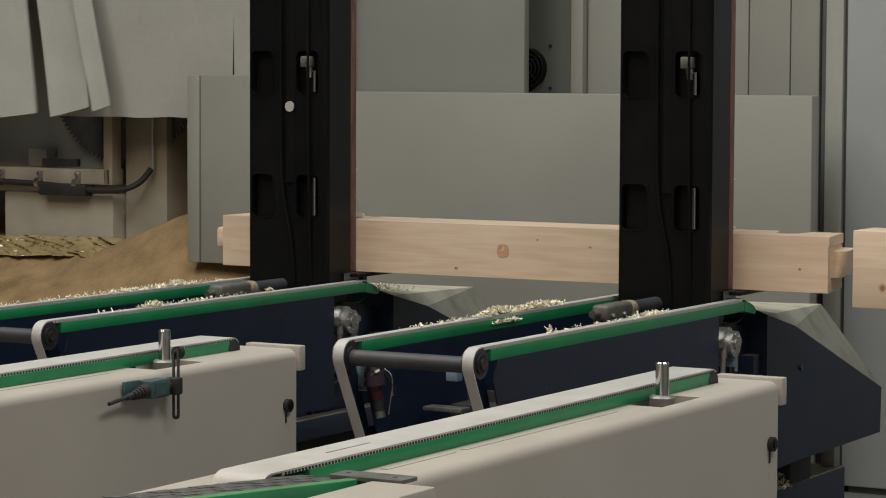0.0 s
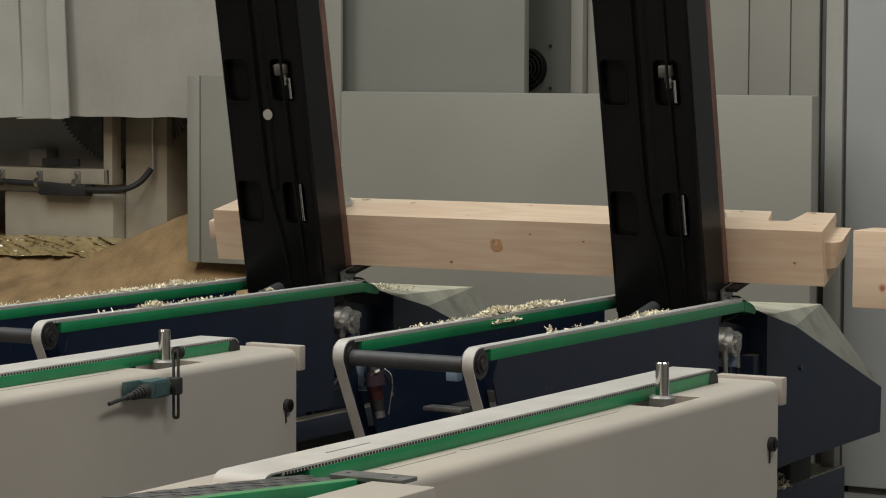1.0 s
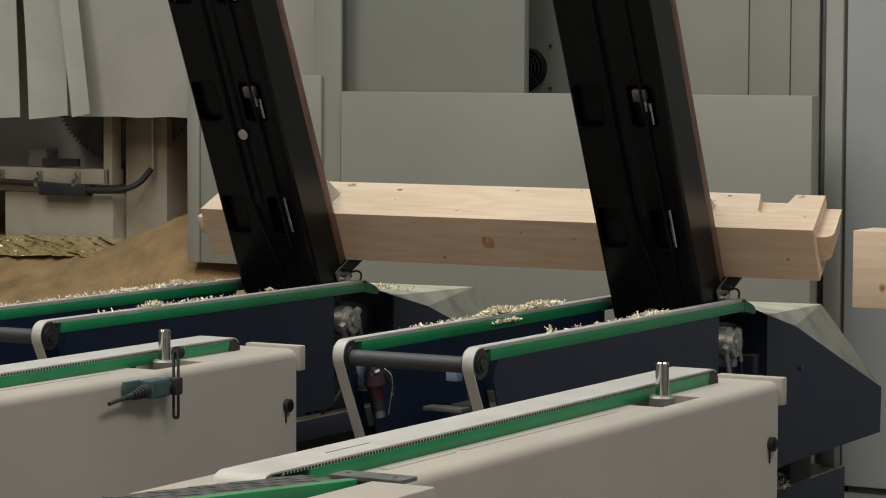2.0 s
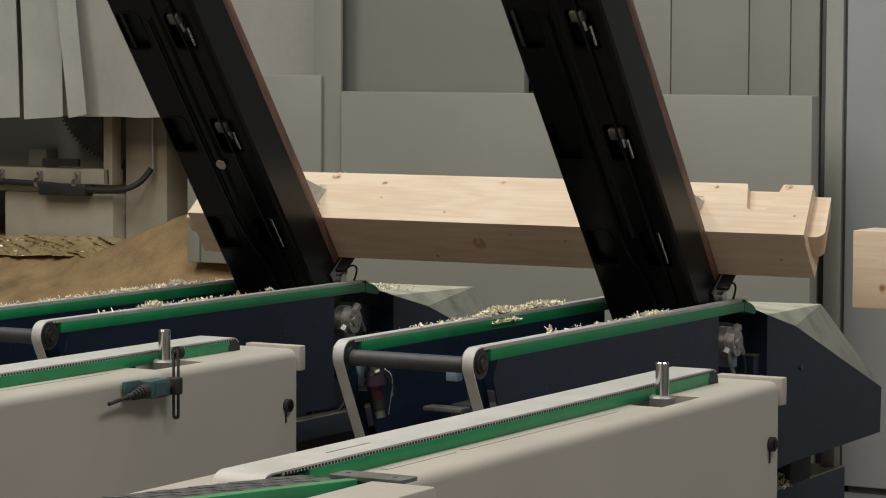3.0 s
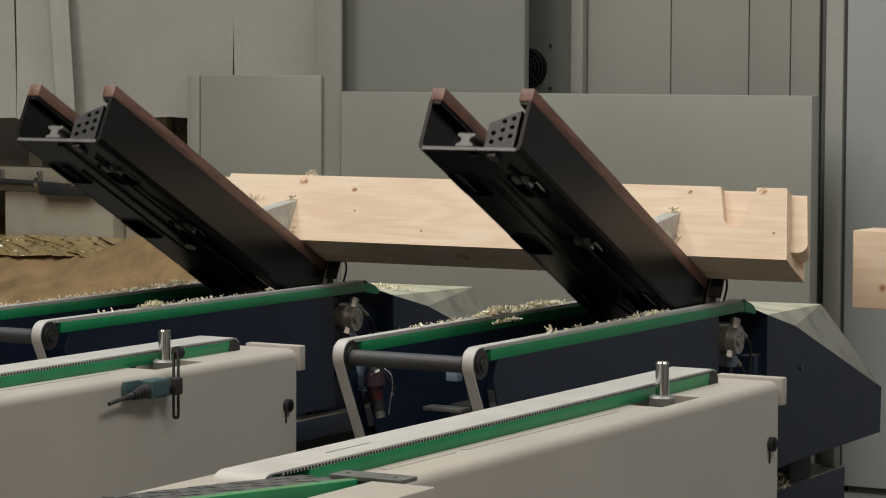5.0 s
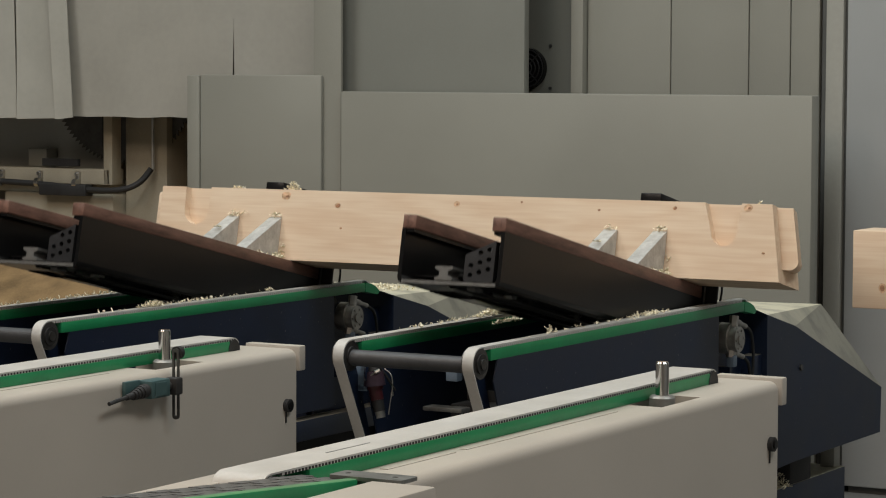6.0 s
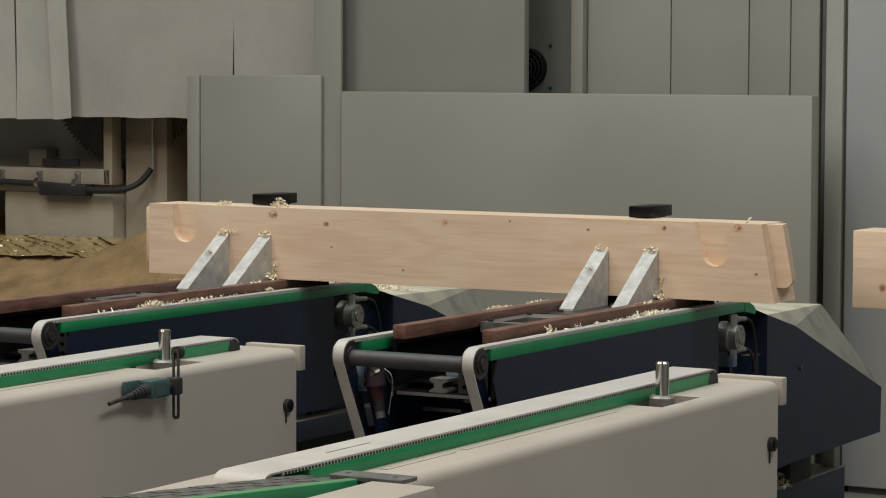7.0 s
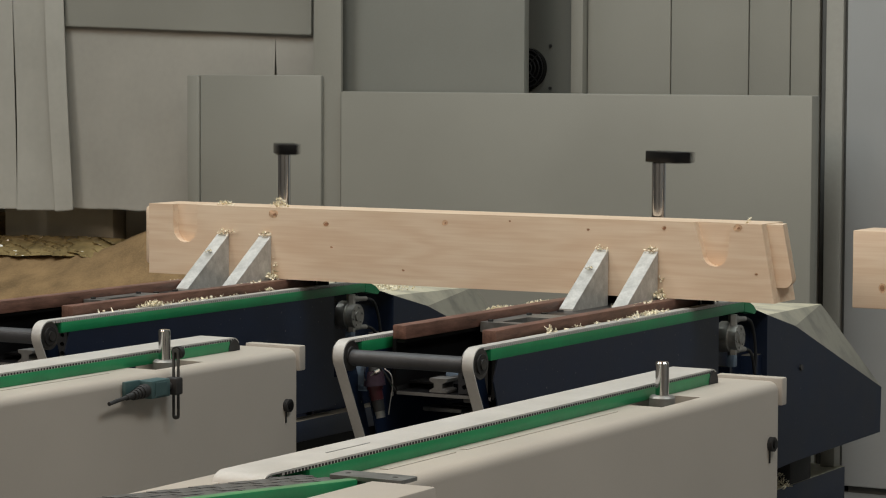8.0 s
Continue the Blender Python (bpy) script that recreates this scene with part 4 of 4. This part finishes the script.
    for ya in (-0.855, -0.38, -1.33):
        bm = rod(bmesh.new(), (-0.022, ya + (0.075 if ya < -0.5 else 0.01), 0.603), (-0.022, ya + 0.155, 0.603), 0.009, seg=12)
        add("guide_rod", bm, M_CHROME, "bright guide rod", True)
    for ya in (-0.82, -1.31):
        bm = slab(-0.072, -0.026, ya - 0.015, ya + 0.028, 0.574, 0.612, 0.006)
        add("hose_fitting", bm, M_DUSTY_STEEL, "dull steel hose fitting", True)
        bm = rod(bmesh.new(), (-0.040, ya + 0.028, 0.592), (-0.040, ya + 0.045, 0.592), 0.015, seg=6)
        rod(bm, (-0.040, ya + 0.045, 0.592), (-0.040, ya + 0.066, 0.590), 0.011, seg=10)
        add("fitting_nut", bm, M_STEEL, "bright fitting nut", True)
    bm = rod(bmesh.new(), (-0.118, -0.642, 0.576), (-0.118, -0.642, 0.5715), 0.020, seg=20)
    if x < -1:
        add("label_dot", bm, M_CREAM, "small round pale sticker", True)
    else:
        bm.free()
    # foot: stop plate under the beam, hinge ears
    add("stop_plate", slab(-0.31, 0.10, 0.004, 0.018, 0.735, 1.0, 0.003), M_BLACK, "black stop plate", True)
    for xe in (-0.29, 0.0):
        bm = prism(bmesh.new(), [(-0.10, 0.598), (0.10, 0.590), (0.19, 0.61), (0.19, 0.69), (0.10, 0.755), (0.004, 0.755)], xe, xe + 0.03)
        add("hinge_ear", bm, M_BLACK)
    bm = rod(bmesh.new(), (0.03, 0.06, 0.745), (0.07, 0.06, 0.745), 0.02, seg=12)
    add("hinge_bolt", bm, M_STEEL, "", True)
    bm = holed(bmesh.new(), [(0.002, 0.70), (0.075, 0.70), (0.075, 0.80), (0.002, 0.80)], [[(u + 0.006 * math.cos(k * math.pi / 4), v + 0.006 * math.sin(k * math.pi / 4)) for k in range(8)] for u, v in ((0.03, 0.73), (0.05, 0.765))], 0.050, 0.056, "x")
    add("sensor_bracket", bm, M_LINK, "grey drilled sensor bracket")
    bm = tube(bmesh.new(), [(0.056, 0.05, 0.79), (0.07, 0.06, 0.83), (0.075, 0.09, 0.84), (0.07, 0.12, 0.79), (0.05, 0.12, 0.70)], 0.004)
    add("sensor_cable", bm, M_RUBBER, "", True)
    # rotary drive on the hinge axis, with its fittings and hoses
    bm = rod(bmesh.new(), (0.058, 0.178, 0.640), (0.098, 0.178, 0.640), 0.056, seg=28)
    rod(bm, (0.098, 0.180, 0.639), (0.128, 0.180, 0.639), 0.046, seg=28)
    rod(bm, (0.128, 0.180, 0.639), (0.134, 0.180, 0.639), 0.020, seg=20)
    drive = add("rotary_drive", bm, M_OILSTEEL, "oily steel rotary drive block", True)
    for k in range(6):
        ang = radians(60 * k + 15)
        bm = rod(bmesh.new(), (0.127, 0.180 + 0.034 * math.cos(ang), 0.639 + 0.034 * math.sin(ang)), (0.132, 0.180 + 0.034 * math.cos(ang), 0.639 + 0.034 * math.sin(ang)), 0.005, seg=6)
        part("cap_screw", in_arm(bm), M_OILSTEEL, drive)
    for z in (0.704, 0.594):
        bm = rod(bmesh.new(), (0.10, 0.176, z - 0.022), (0.10, 0.176, z + 0.018), 0.017, seg=6)
        rod(bm, (0.10, 0.176, z), (0.10, 0.225, z - 0.003), 0.0125, seg=12)
        rod(bm, (0.10, 0.225, z - 0.003), (0.10, 0.285, z - 0.006), 0.0095, seg=12)
        part("hose_fitting", in_arm(bm), M_OILSTEEL, drive, "steel elbow fitting", True)
        bm = tube(bmesh.new(), [(0.10, 0.28, z - 0.006), (0.10, 0.34, z - 0.014), (0.095, 0.385, z - 0.06), (0.09, 0.42, z - 0.15), (0.08, 0.425, z - 0.24)], 0.006)
        part("drive_hose", in_arm(bm), M_RUBBER, drive, "", True)
    # crank below the web, ending in a dusty clevis
    cx = -0.16
    bm = rod(bmesh.new(), (cx, 0.047, 0.60), (cx, 0.047, 0.375), 0.026, seg=24)
    crank = add("crank", bm, M_ROLLER, "dark steel crank tube", True)
    bm = rod(bmesh.new(), (cx, 0.047, 0.375), (cx, 0.047, 0.325), 0.030, 0.033, seg=24)
    part("sleeve", in_arm(bm), M_DUSTY, crank, "dusty woven sleeve", True)
    bm = slab(cx - 0.032, cx + 0.032, 0.018, 0.078, 0.125, 0.326, 0.012, 3)
    part("clevis", in_arm(bm), M_DUSTY_STEEL, crank, "worn steel clevis caked with dust", True)
    for z in (0.16, 0.25):
        bm = rod(bmesh.new(), (cx + 0.030, 0.055, z), (cx + 0.042, 0.055, z), 0.009, seg=6)
        part("clevis_bolt", in_arm(bm), M_STEEL, crank, "", True)
    bm = rod(bmesh.new(), (cx - 0.01, 0.047, 0.126), (cx - 0.01, 0.047, 0.085), 0.013, seg=12)
    part("grease_nipple", in_arm(bm), M_STEEL, crank, "", True)
    # push wedges against the beam
    for xa in (-0.262, -0.072):
        bm = prism(bmesh.new(), [(-0.203, 0.962), (-0.203, 0.742), (-0.475, 0.742), (-0.475, 0.775)], xa, xa + 0.052)
        add("push_wedge", bm, M_WEDGE, "bare aluminium push wedge")
    return a


ARM_R = tilting_arm(0.0)
ARM_L = tilting_arm(SPAN)


# ---- swing clamps ----
def swing_clamp(x):
    c = thing("swing_clamp", pose(x, 0.06, 1.068), "black clamp bar on a bright steel rod", "clamp", "swing clamps")
    bm = rod(bmesh.new(), (0, 0, -0.42), (0, 0, 0.0), 0.025, seg=24)
    rod(bm, (0, 0, 0.0), (0, 0, 0.005), 0.025, 0.020, seg=24)
    part("rod", bm, M_CHROME, c, "bright steel rod", True)
    bm = slab(-0.04, 0.04, -0.165, 0.030, 0.004, 0.044, 0.004)
    part("clamp_bar", bm, M_BLACK, c, "black steel clamp bar", True)
    return c


CLAMP_R = swing_clamp(-0.140)
CLAMP_L = swing_clamp(-1.718)


# ---- beams ----
def knot_patch(bm, c, u, v, ru, rv):
    """A flat oval on the surface."""
    c, u, v = Vector(c), Vector(u), Vector(v)
    ring = [1 + 0.28 * noise.noise((c.x * 31 + math.cos(k * math.pi / 8), c.z * 27, math.sin(k * math.pi / 8))) for k in range(16)]
    bm.faces.new([bm.verts.new(c + u * ru * ring[k] * math.cos(k * math.pi / 8) + v * rv * ring[k] * math.sin(k * math.pi / 8)) for k in range(16)])


def timber_beam():
    b = thing("timber_beam", pose(0, PIV.y, PIV.z), "planed spruce beam with tenons and cut pockets", "timber beam")

    def add(name, bm, mat, label="", smooth=False):
        return part(name, in_arm(bm), mat, b, label, smooth)
    x0, x1 = -2.168, 0.411
    z0, z1 = 0.802, 1.069
    # front outline with two rounded pockets, slanted far end
    def pocket(cx, w, zb, n=8):
        r = w / 2
        return [(cx + r * math.cos(radians(a)), zb + r + r * math.sin(radians(a))) for a in [0 - 180 * k / n for k in range(n + 1)]]
    right = pocket(0.192, 0.096, 0.919)
    left = pocket(-2.0, 0.11, 0.925)
    top = [(0.362, z1), (0.250, z1), *right, (0.113, z1), (-2.0 + 0.058, z1), *left, (-2.0 - 0.058, z1), (x0, z1)]
    outer = [(x0, z0), (x1, z0)] + top
    front = prism(bmesh.new(), outer, -0.2, -0.165, "y")
    add("front_layer", front, M_WOOD, "pale planed wood with two rounded pockets")
    back = prism(bmesh.new(), [(x0, z0), (x1 - 0.004, z0), (0.358, z1), (x0, z1)], -0.165, 0.0, "y")
    add("body", back, M_WOOD)
    # dovetail tenon, its end parallel to the slanted shoulder
    foot = [(0.436 + 0.030 * math.cos(radians(a)) - 0.012, 0.882 + 0.030 * math.sin(radians(a))) for a in range(0, -91, -15)]
    bm = prism(bmesh.new(), [(0.34, z1 - 0.003), (0.418, z1 - 0.003), *foot, (0.37, 0.852)], -0.148, -0.052, "y")
    for w in bm.verts:
        if w.co.x > 0.40:
            w.co.x -= 0.0 if w.co.y < -0.1 else 0.024
    bmesh.ops.bevel(bm, geom=[e for e in bm.edges if e.is_manifold and e.calc_face_angle() > 0.6], offset=0.003, segments=2, affect="EDGES")
    add("tenon", bm, M_WOOD, "slanted wooden tenon", True)
    bm = slab(x0 - 0.055, x0 + 0.02, -0.150, -0.068, z0 + 0.03, z1 - 0.012, 0.014)
    add("tenon", bm, M_WOOD, "rounded wooden tenon", True)
    # knots and a bore in the lower face
    bm, hearts = bmesh.new(), bmesh.new()
    for (x, z, r) in ((-0.865, 1.036, .013), (-1.369, 1.015, .012), (-1.038, 0.857, .006), (-1.345, 0.93, .006), (-1.60, 1.045, .02), (-0.33, 0.842, .014), (0.0, 1.045, .009), (-0.29, 1.03, .006), (0.275, 1.055, .016), (-0.60, 1.05, .005), (0.345, 0.90, .006)):
        knot_patch(bm, (x, -0.2008, z), (1, 0, 0), (0, 0, 1), r, r * 0.8)
        k = 0.35 if r > 0.012 else 0.8
        knot_patch(hearts, (x + r * 0.25, -0.2014, z - r * 0.1), (1, 0, 0.25), (-0.25, 0, 1), r * k, r * k * 0.6)
    for (x, y, r) in ((0.300, -0.082, .008), (-0.53, -0.13, .008), (-1.1, -0.03, .010), (-0.75, -0.15, .006), (-0.2, -0.05, .006)):
        knot_patch(bm, (x, y, z0 - 0.0008), (1, 0, 0), (0, 1, 0), r, r * 0.7)
        knot_patch(hearts, (x, y, z0 - 0.0014), (1, 0, 0), (0, 1, 0), r * 0.5, r * 0.4)
    add("knots", bm, M_KNOT, "brown small knots")["kind"] = "stuff"
    add("knot_hearts", hearts, M_KNOT_DARK, "dark knot hearts")["kind"] = "stuff"
    # flat patches mark the bore; no recess is cut
    bm = prism(bmesh.new(), rounded(-0.922, -0.872, -0.128, -0.078, 0.018), z0 - 0.0012, z0 + 0.001, "z")
    add("bore", bm, M_ENDGRAIN, "darker milled bore mark")
    bm = prism(bmesh.new(), rounded(-0.915, -0.890, -0.125, -0.102, 0.01), z0 - 0.0022, z0 - 0.0012, "z")
    add("bore_inner", bm, M_KNOT)
    return b


BEAM = timber_beam()


def stock_beam():
    s = thing("stock_beam", pose(2.0, 0.27, 0.9), "square planed spruce beam waiting on a trestle", "timber beam")
    part("body", slab(-1.45, 1.4, -0.10, 0.10, -0.133, 0.137, 0.004), M_WOOD, s, "", True)
    bm, heart = bmesh.new(), bmesh.new()
    for x, z, r in ((-1.34, -0.06, 0.014), (-0.9, 0.03, 0.012), (-0.2, -0.02, 0.015)):
        knot_patch(bm, (x, -0.1008, z), (1, 0, 0), (0, 0, 1), r, r * 1.3)
        knot_patch(heart, (x, -0.1014, z), (1, 0, 0), (0, 0, 1), r * 0.6, r * 0.8)
    part("knots", bm, M_KNOT, s)["kind"] = "stuff"
    part("knot_hearts", heart, M_KNOT_DARK, s)["kind"] = "stuff"
    t = thing("trestle", pose(2.4, 0.27, 0), "plain cream steel trestle under the waiting beam", "trestle")
    part("top_bar", slab(-0.9, 0.9, -0.06, 0.06, 0.70, 0.764, 0.004), M_CREAM, t)
    for x in (-0.8, 0.8):
        part("leg", slab(x - 0.04, x + 0.04, -0.05, 0.05, FLOOR, 0.70, 0.004), M_CREAM, t)


stock_beam()


# ---- shavings ----
def shavings(name, spots, label, parent=None, offset=Vector((0, 0, 0)), seed=1):
    """Curled thin chips strewn over spots: x, y, z, half sizes in x and y, heap height, count."""
    rnd = random.Random(seed)
    bm = bmesh.new()
    for x, y, z, sx, sy, h, n in spots:
        for _ in range(n):
            u, v = rnd.gauss(0, 0.45), rnd.gauss(0, 0.45)
            if abs(u) > 1 or abs(v) > 1:
                continue
            c = Vector((x + u * sx, y + v * sy, z + 0.002 + h * max(0, 1 - u * u - v * v) * rnd.random())) - offset
            q = Euler((rnd.uniform(-0.9, 0.9), rnd.uniform(-0.9, 0.9), rnd.uniform(0, 6.3))).to_quaternion()
            length, w, curl = rnd.uniform(0.006, 0.027), rnd.uniform(0.0009, 0.0036), rnd.uniform(20, 220)
            prev = None
            for k in range(5):
                a = radians(curl) * (k / 4 - 0.5)
                r = length / max(0.3, radians(curl))
                p = Vector((r * math.sin(a), 0, r * (1 - math.cos(a))))
                pair = [bm.verts.new(c + q @ (p + Vector((0, s * w, 0)))) for s in (-1, 1)]
                if prev:
                    bm.faces.new((prev[0], prev[1], pair[1], pair[0]))
                prev = pair
    if parent:
        ob = part(name, bm, M_CHIP, parent, label)
        ob["kind"] = "stuff"
        return ob
    return solid(name, bm, M_CHIP, label, "wood shavings", "stuff")


T0 = TOP + 0.001
shavings("wood_shavings", [(-0.366, -0.72, T0, 0.022, 0.16, 0.022, 420), (-0.366, -0.45, T0, 0.02, 0.22, 0.016, 360), (-0.366, -1.0, T0, 0.02, 0.4, 0.002, 70), (-0.335, -0.72, 0.742, 0.006, 0.12, 0.012, 90)], "pale curled wood shavings heaped on a belt", seed=2)
shavings("wood_shavings", [(0.08, -0.50, T0, 0.02, 0.17, 0.006, 110), (0.08, -1.22, T0, 0.014, 0.03, 0.016, 16), (0.08, -0.9, T0, 0.02, 0.5, 0.001, 30)], "thin wood shavings strewn on a belt", seed=3)
shavings("wood_shavings", [(-1.954, -0.5, T0, 0.02, 0.5, 0.006, 260), (-1.954, -0.32, T0, 0.02, 0.10, 0.018, 110), (-1.954, -1.2, T0, 0.02, 0.5, 0.002, 60)], "thin wood shavings strewn on a belt", seed=4)
shavings("wood_shavings", [(-1.508, -1.10, T0, 0.018, 0.08, 0.014, 110), (-1.508, -0.9, T0, 0.02, 0.6, 0.001, 80), (-1.508, -0.37, T0, 0.012, 0.02, 0.01, 12)], "small heap of wood shavings on a belt", seed=5)
shavings("wood_shavings", [(-1.72, 0.72, 0.69, 0.14, 0.22, 0.02, 500)], "wood shavings lying on a chip hood", seed=6)
shavings("wood_shavings", [(0.0, 0.86, 0.002, 0.05, 0.06, 0.06, 160), (-0.1, 0.75, 0.002, 0.08, 0.08, 0.03, 90)], "small heap of shavings on the hood base", seed=9)
shavings("shavings", [(-1.80, -0.209, 0.965, 0.05, 0.006, 0.02, 14), *[(x, -0.204, 0.815 + 0.035 * k, 0.016, 0.003, 0.034, 7) for x in (-0.008, -1.598) for k in range(2)], (-1.846, -0.15, 1.069, 0.035, 0.03, 0.014, 40), (-1.60, -0.16, 1.069, 0.035, 0.03, 0.034, 70), (0.30, -0.15, 1.069, 0.01, 0.02, 0.02, 7)], "pale shavings stuck on the beam", BEAM, PIV, 7)
for arm in (ARM_R, ARM_L):
    shavings("shavings", [(-0.01, -0.225, 0.80, 0.03, 0.03, 0.022, 60), (-0.17, -0.24, 0.745, 0.05, 0.04, 0.03, 50), (-0.236, -0.30, 0.90, 0.02, 0.03, 0.006, 14), (-0.236, -0.213, 0.958, 0.03, 0.010, 0.02, 14), (-0.045, -0.213, 0.958, 0.03, 0.010, 0.02, 16), (-0.004, -0.212, 0.80, 0.02, 0.012, 0.03, 24), (0.02, -0.40, 0.80, 0.02, 0.12, 0.002, 10)], "pale shavings beside the wedges", arm, PIV, 8)


# ---- what moves ----
def lift(x, angle):
    """Pose of a thing on the pivot axis with the arm raised by angle degrees."""
    return pose(x, PIV.y, PIV.z, -angle, 0, 0)


TILT = [(0.0, 89.98), (0.25, 88.6), (0.5, 86.07), (1.0, 78.75), (1.5, 72.15), (3.0, 52.38), (3.5, 46.48), (4.0, 39.84), (4.5, 33.58), (4.7, 30.88), (6.0, 11.92), (6.5, 4.07), (6.75, 0.9), (6.9, 0.0), (8.0, 0.0)]


def motions():
    for ob, x in ((ARM_R, 0.0), (ARM_L, SPAN), (BEAM, 0.0)):
        walk(ob, [(t, lift(x, a)) for t, a in TILT])
    for ob, x, turns in ((CLAMP_R, -0.140, [(7.8, 0), (7.9, 5), (8.0, 56)]), (CLAMP_L, -1.718, [(7.8, 0), (7.9, 3), (8.0, 38)])):
        home = Matrix.Translation(-PIV) @ pose(x, 0.06, 1.068)
        rows = [(t, lift(0, a) @ home) for t, a in TILT if t < 7.0]
        up = {7.0: 0.0, 7.3: 0.0, 7.4: 0.018, 7.5: 0.046, 7.7: 0.106, 7.8: 0.134, 7.9: 0.160, 8.0: 0.190}
        turn = dict(turns)
        rows += [(t, pose(x, 0.06, 1.068 + z, 0, 0, turn.get(t, 0))) for t, z in up.items()]
        walk(ob, rows)
    drop = [(0.0, 0.0), (6.9, 0.0), (7.05, 0.01), (7.2, 0.065), (7.3, 0.135), (7.4, 0.20), (7.5, 0.235), (7.6, 0.288), (7.7, 0.313), (7.8, 0.362), (7.9, 0.412), (8.0, 0.468)]
    walk(CURTAIN, [(t, pose(-4.0, 2.42, 1.34 - d)) for t, d in drop])
    swings = [
        [(0, -15), (0.1, -10), (0.2, -4), (0.3, -2), (0.4, -4), (0.5, -3), (0.6, -2), (0.8, 0), (1.0, -3), (1.1, -10), (1.2, -22), (1.3, -25), (1.4, -25), (1.5, -21), (1.6, -11), (1.7, -9), (2.2, -9), (2.8, -8.8), (3.0, -8), (3.5, -6), (4.5, -5), (6.0, -4), (7.0, -3.6), (8, -3.9)],
        [(0, -12), (0.1, -6), (0.2, 2), (0.4, -3), (0.5, -3), (0.6, -2), (0.8, 0), (1.0, -2), (1.1, -7), (1.2, -19), (1.3, -21.5), (1.4, -20.5), (1.5, -16), (1.6, -8), (1.7, -6), (2.8, -5), (3.0, -4.2), (3.5, -3), (6.0, -2), (8, -2)],
        [(0, -7), (0.2, 3), (0.4, -3), (0.6, 4), (0.8, 3), (1.0, -3), (1.1, -7), (1.2, -13), (1.35, -13.5), (1.5, -8), (1.6, -5), (1.7, -2), (2.8, -2), (4.0, -1), (8, -1)],
        [(0, -4), (0.2, 2), (0.4, -3), (0.6, 3), (0.8, 5), (1.0, 0), (1.2, -10), (1.4, -10), (1.6, -3), (2.8, 0), (8, 0)],
    ]
    for s, rows in zip(STRIPS, swings):
        p = s.matrix_basis.translation.copy()
        walk(s, [(t, pose(p.x, p.y, p.z, -abs(a) * 0.3, a, 0)) for t, a in rows])


motions()
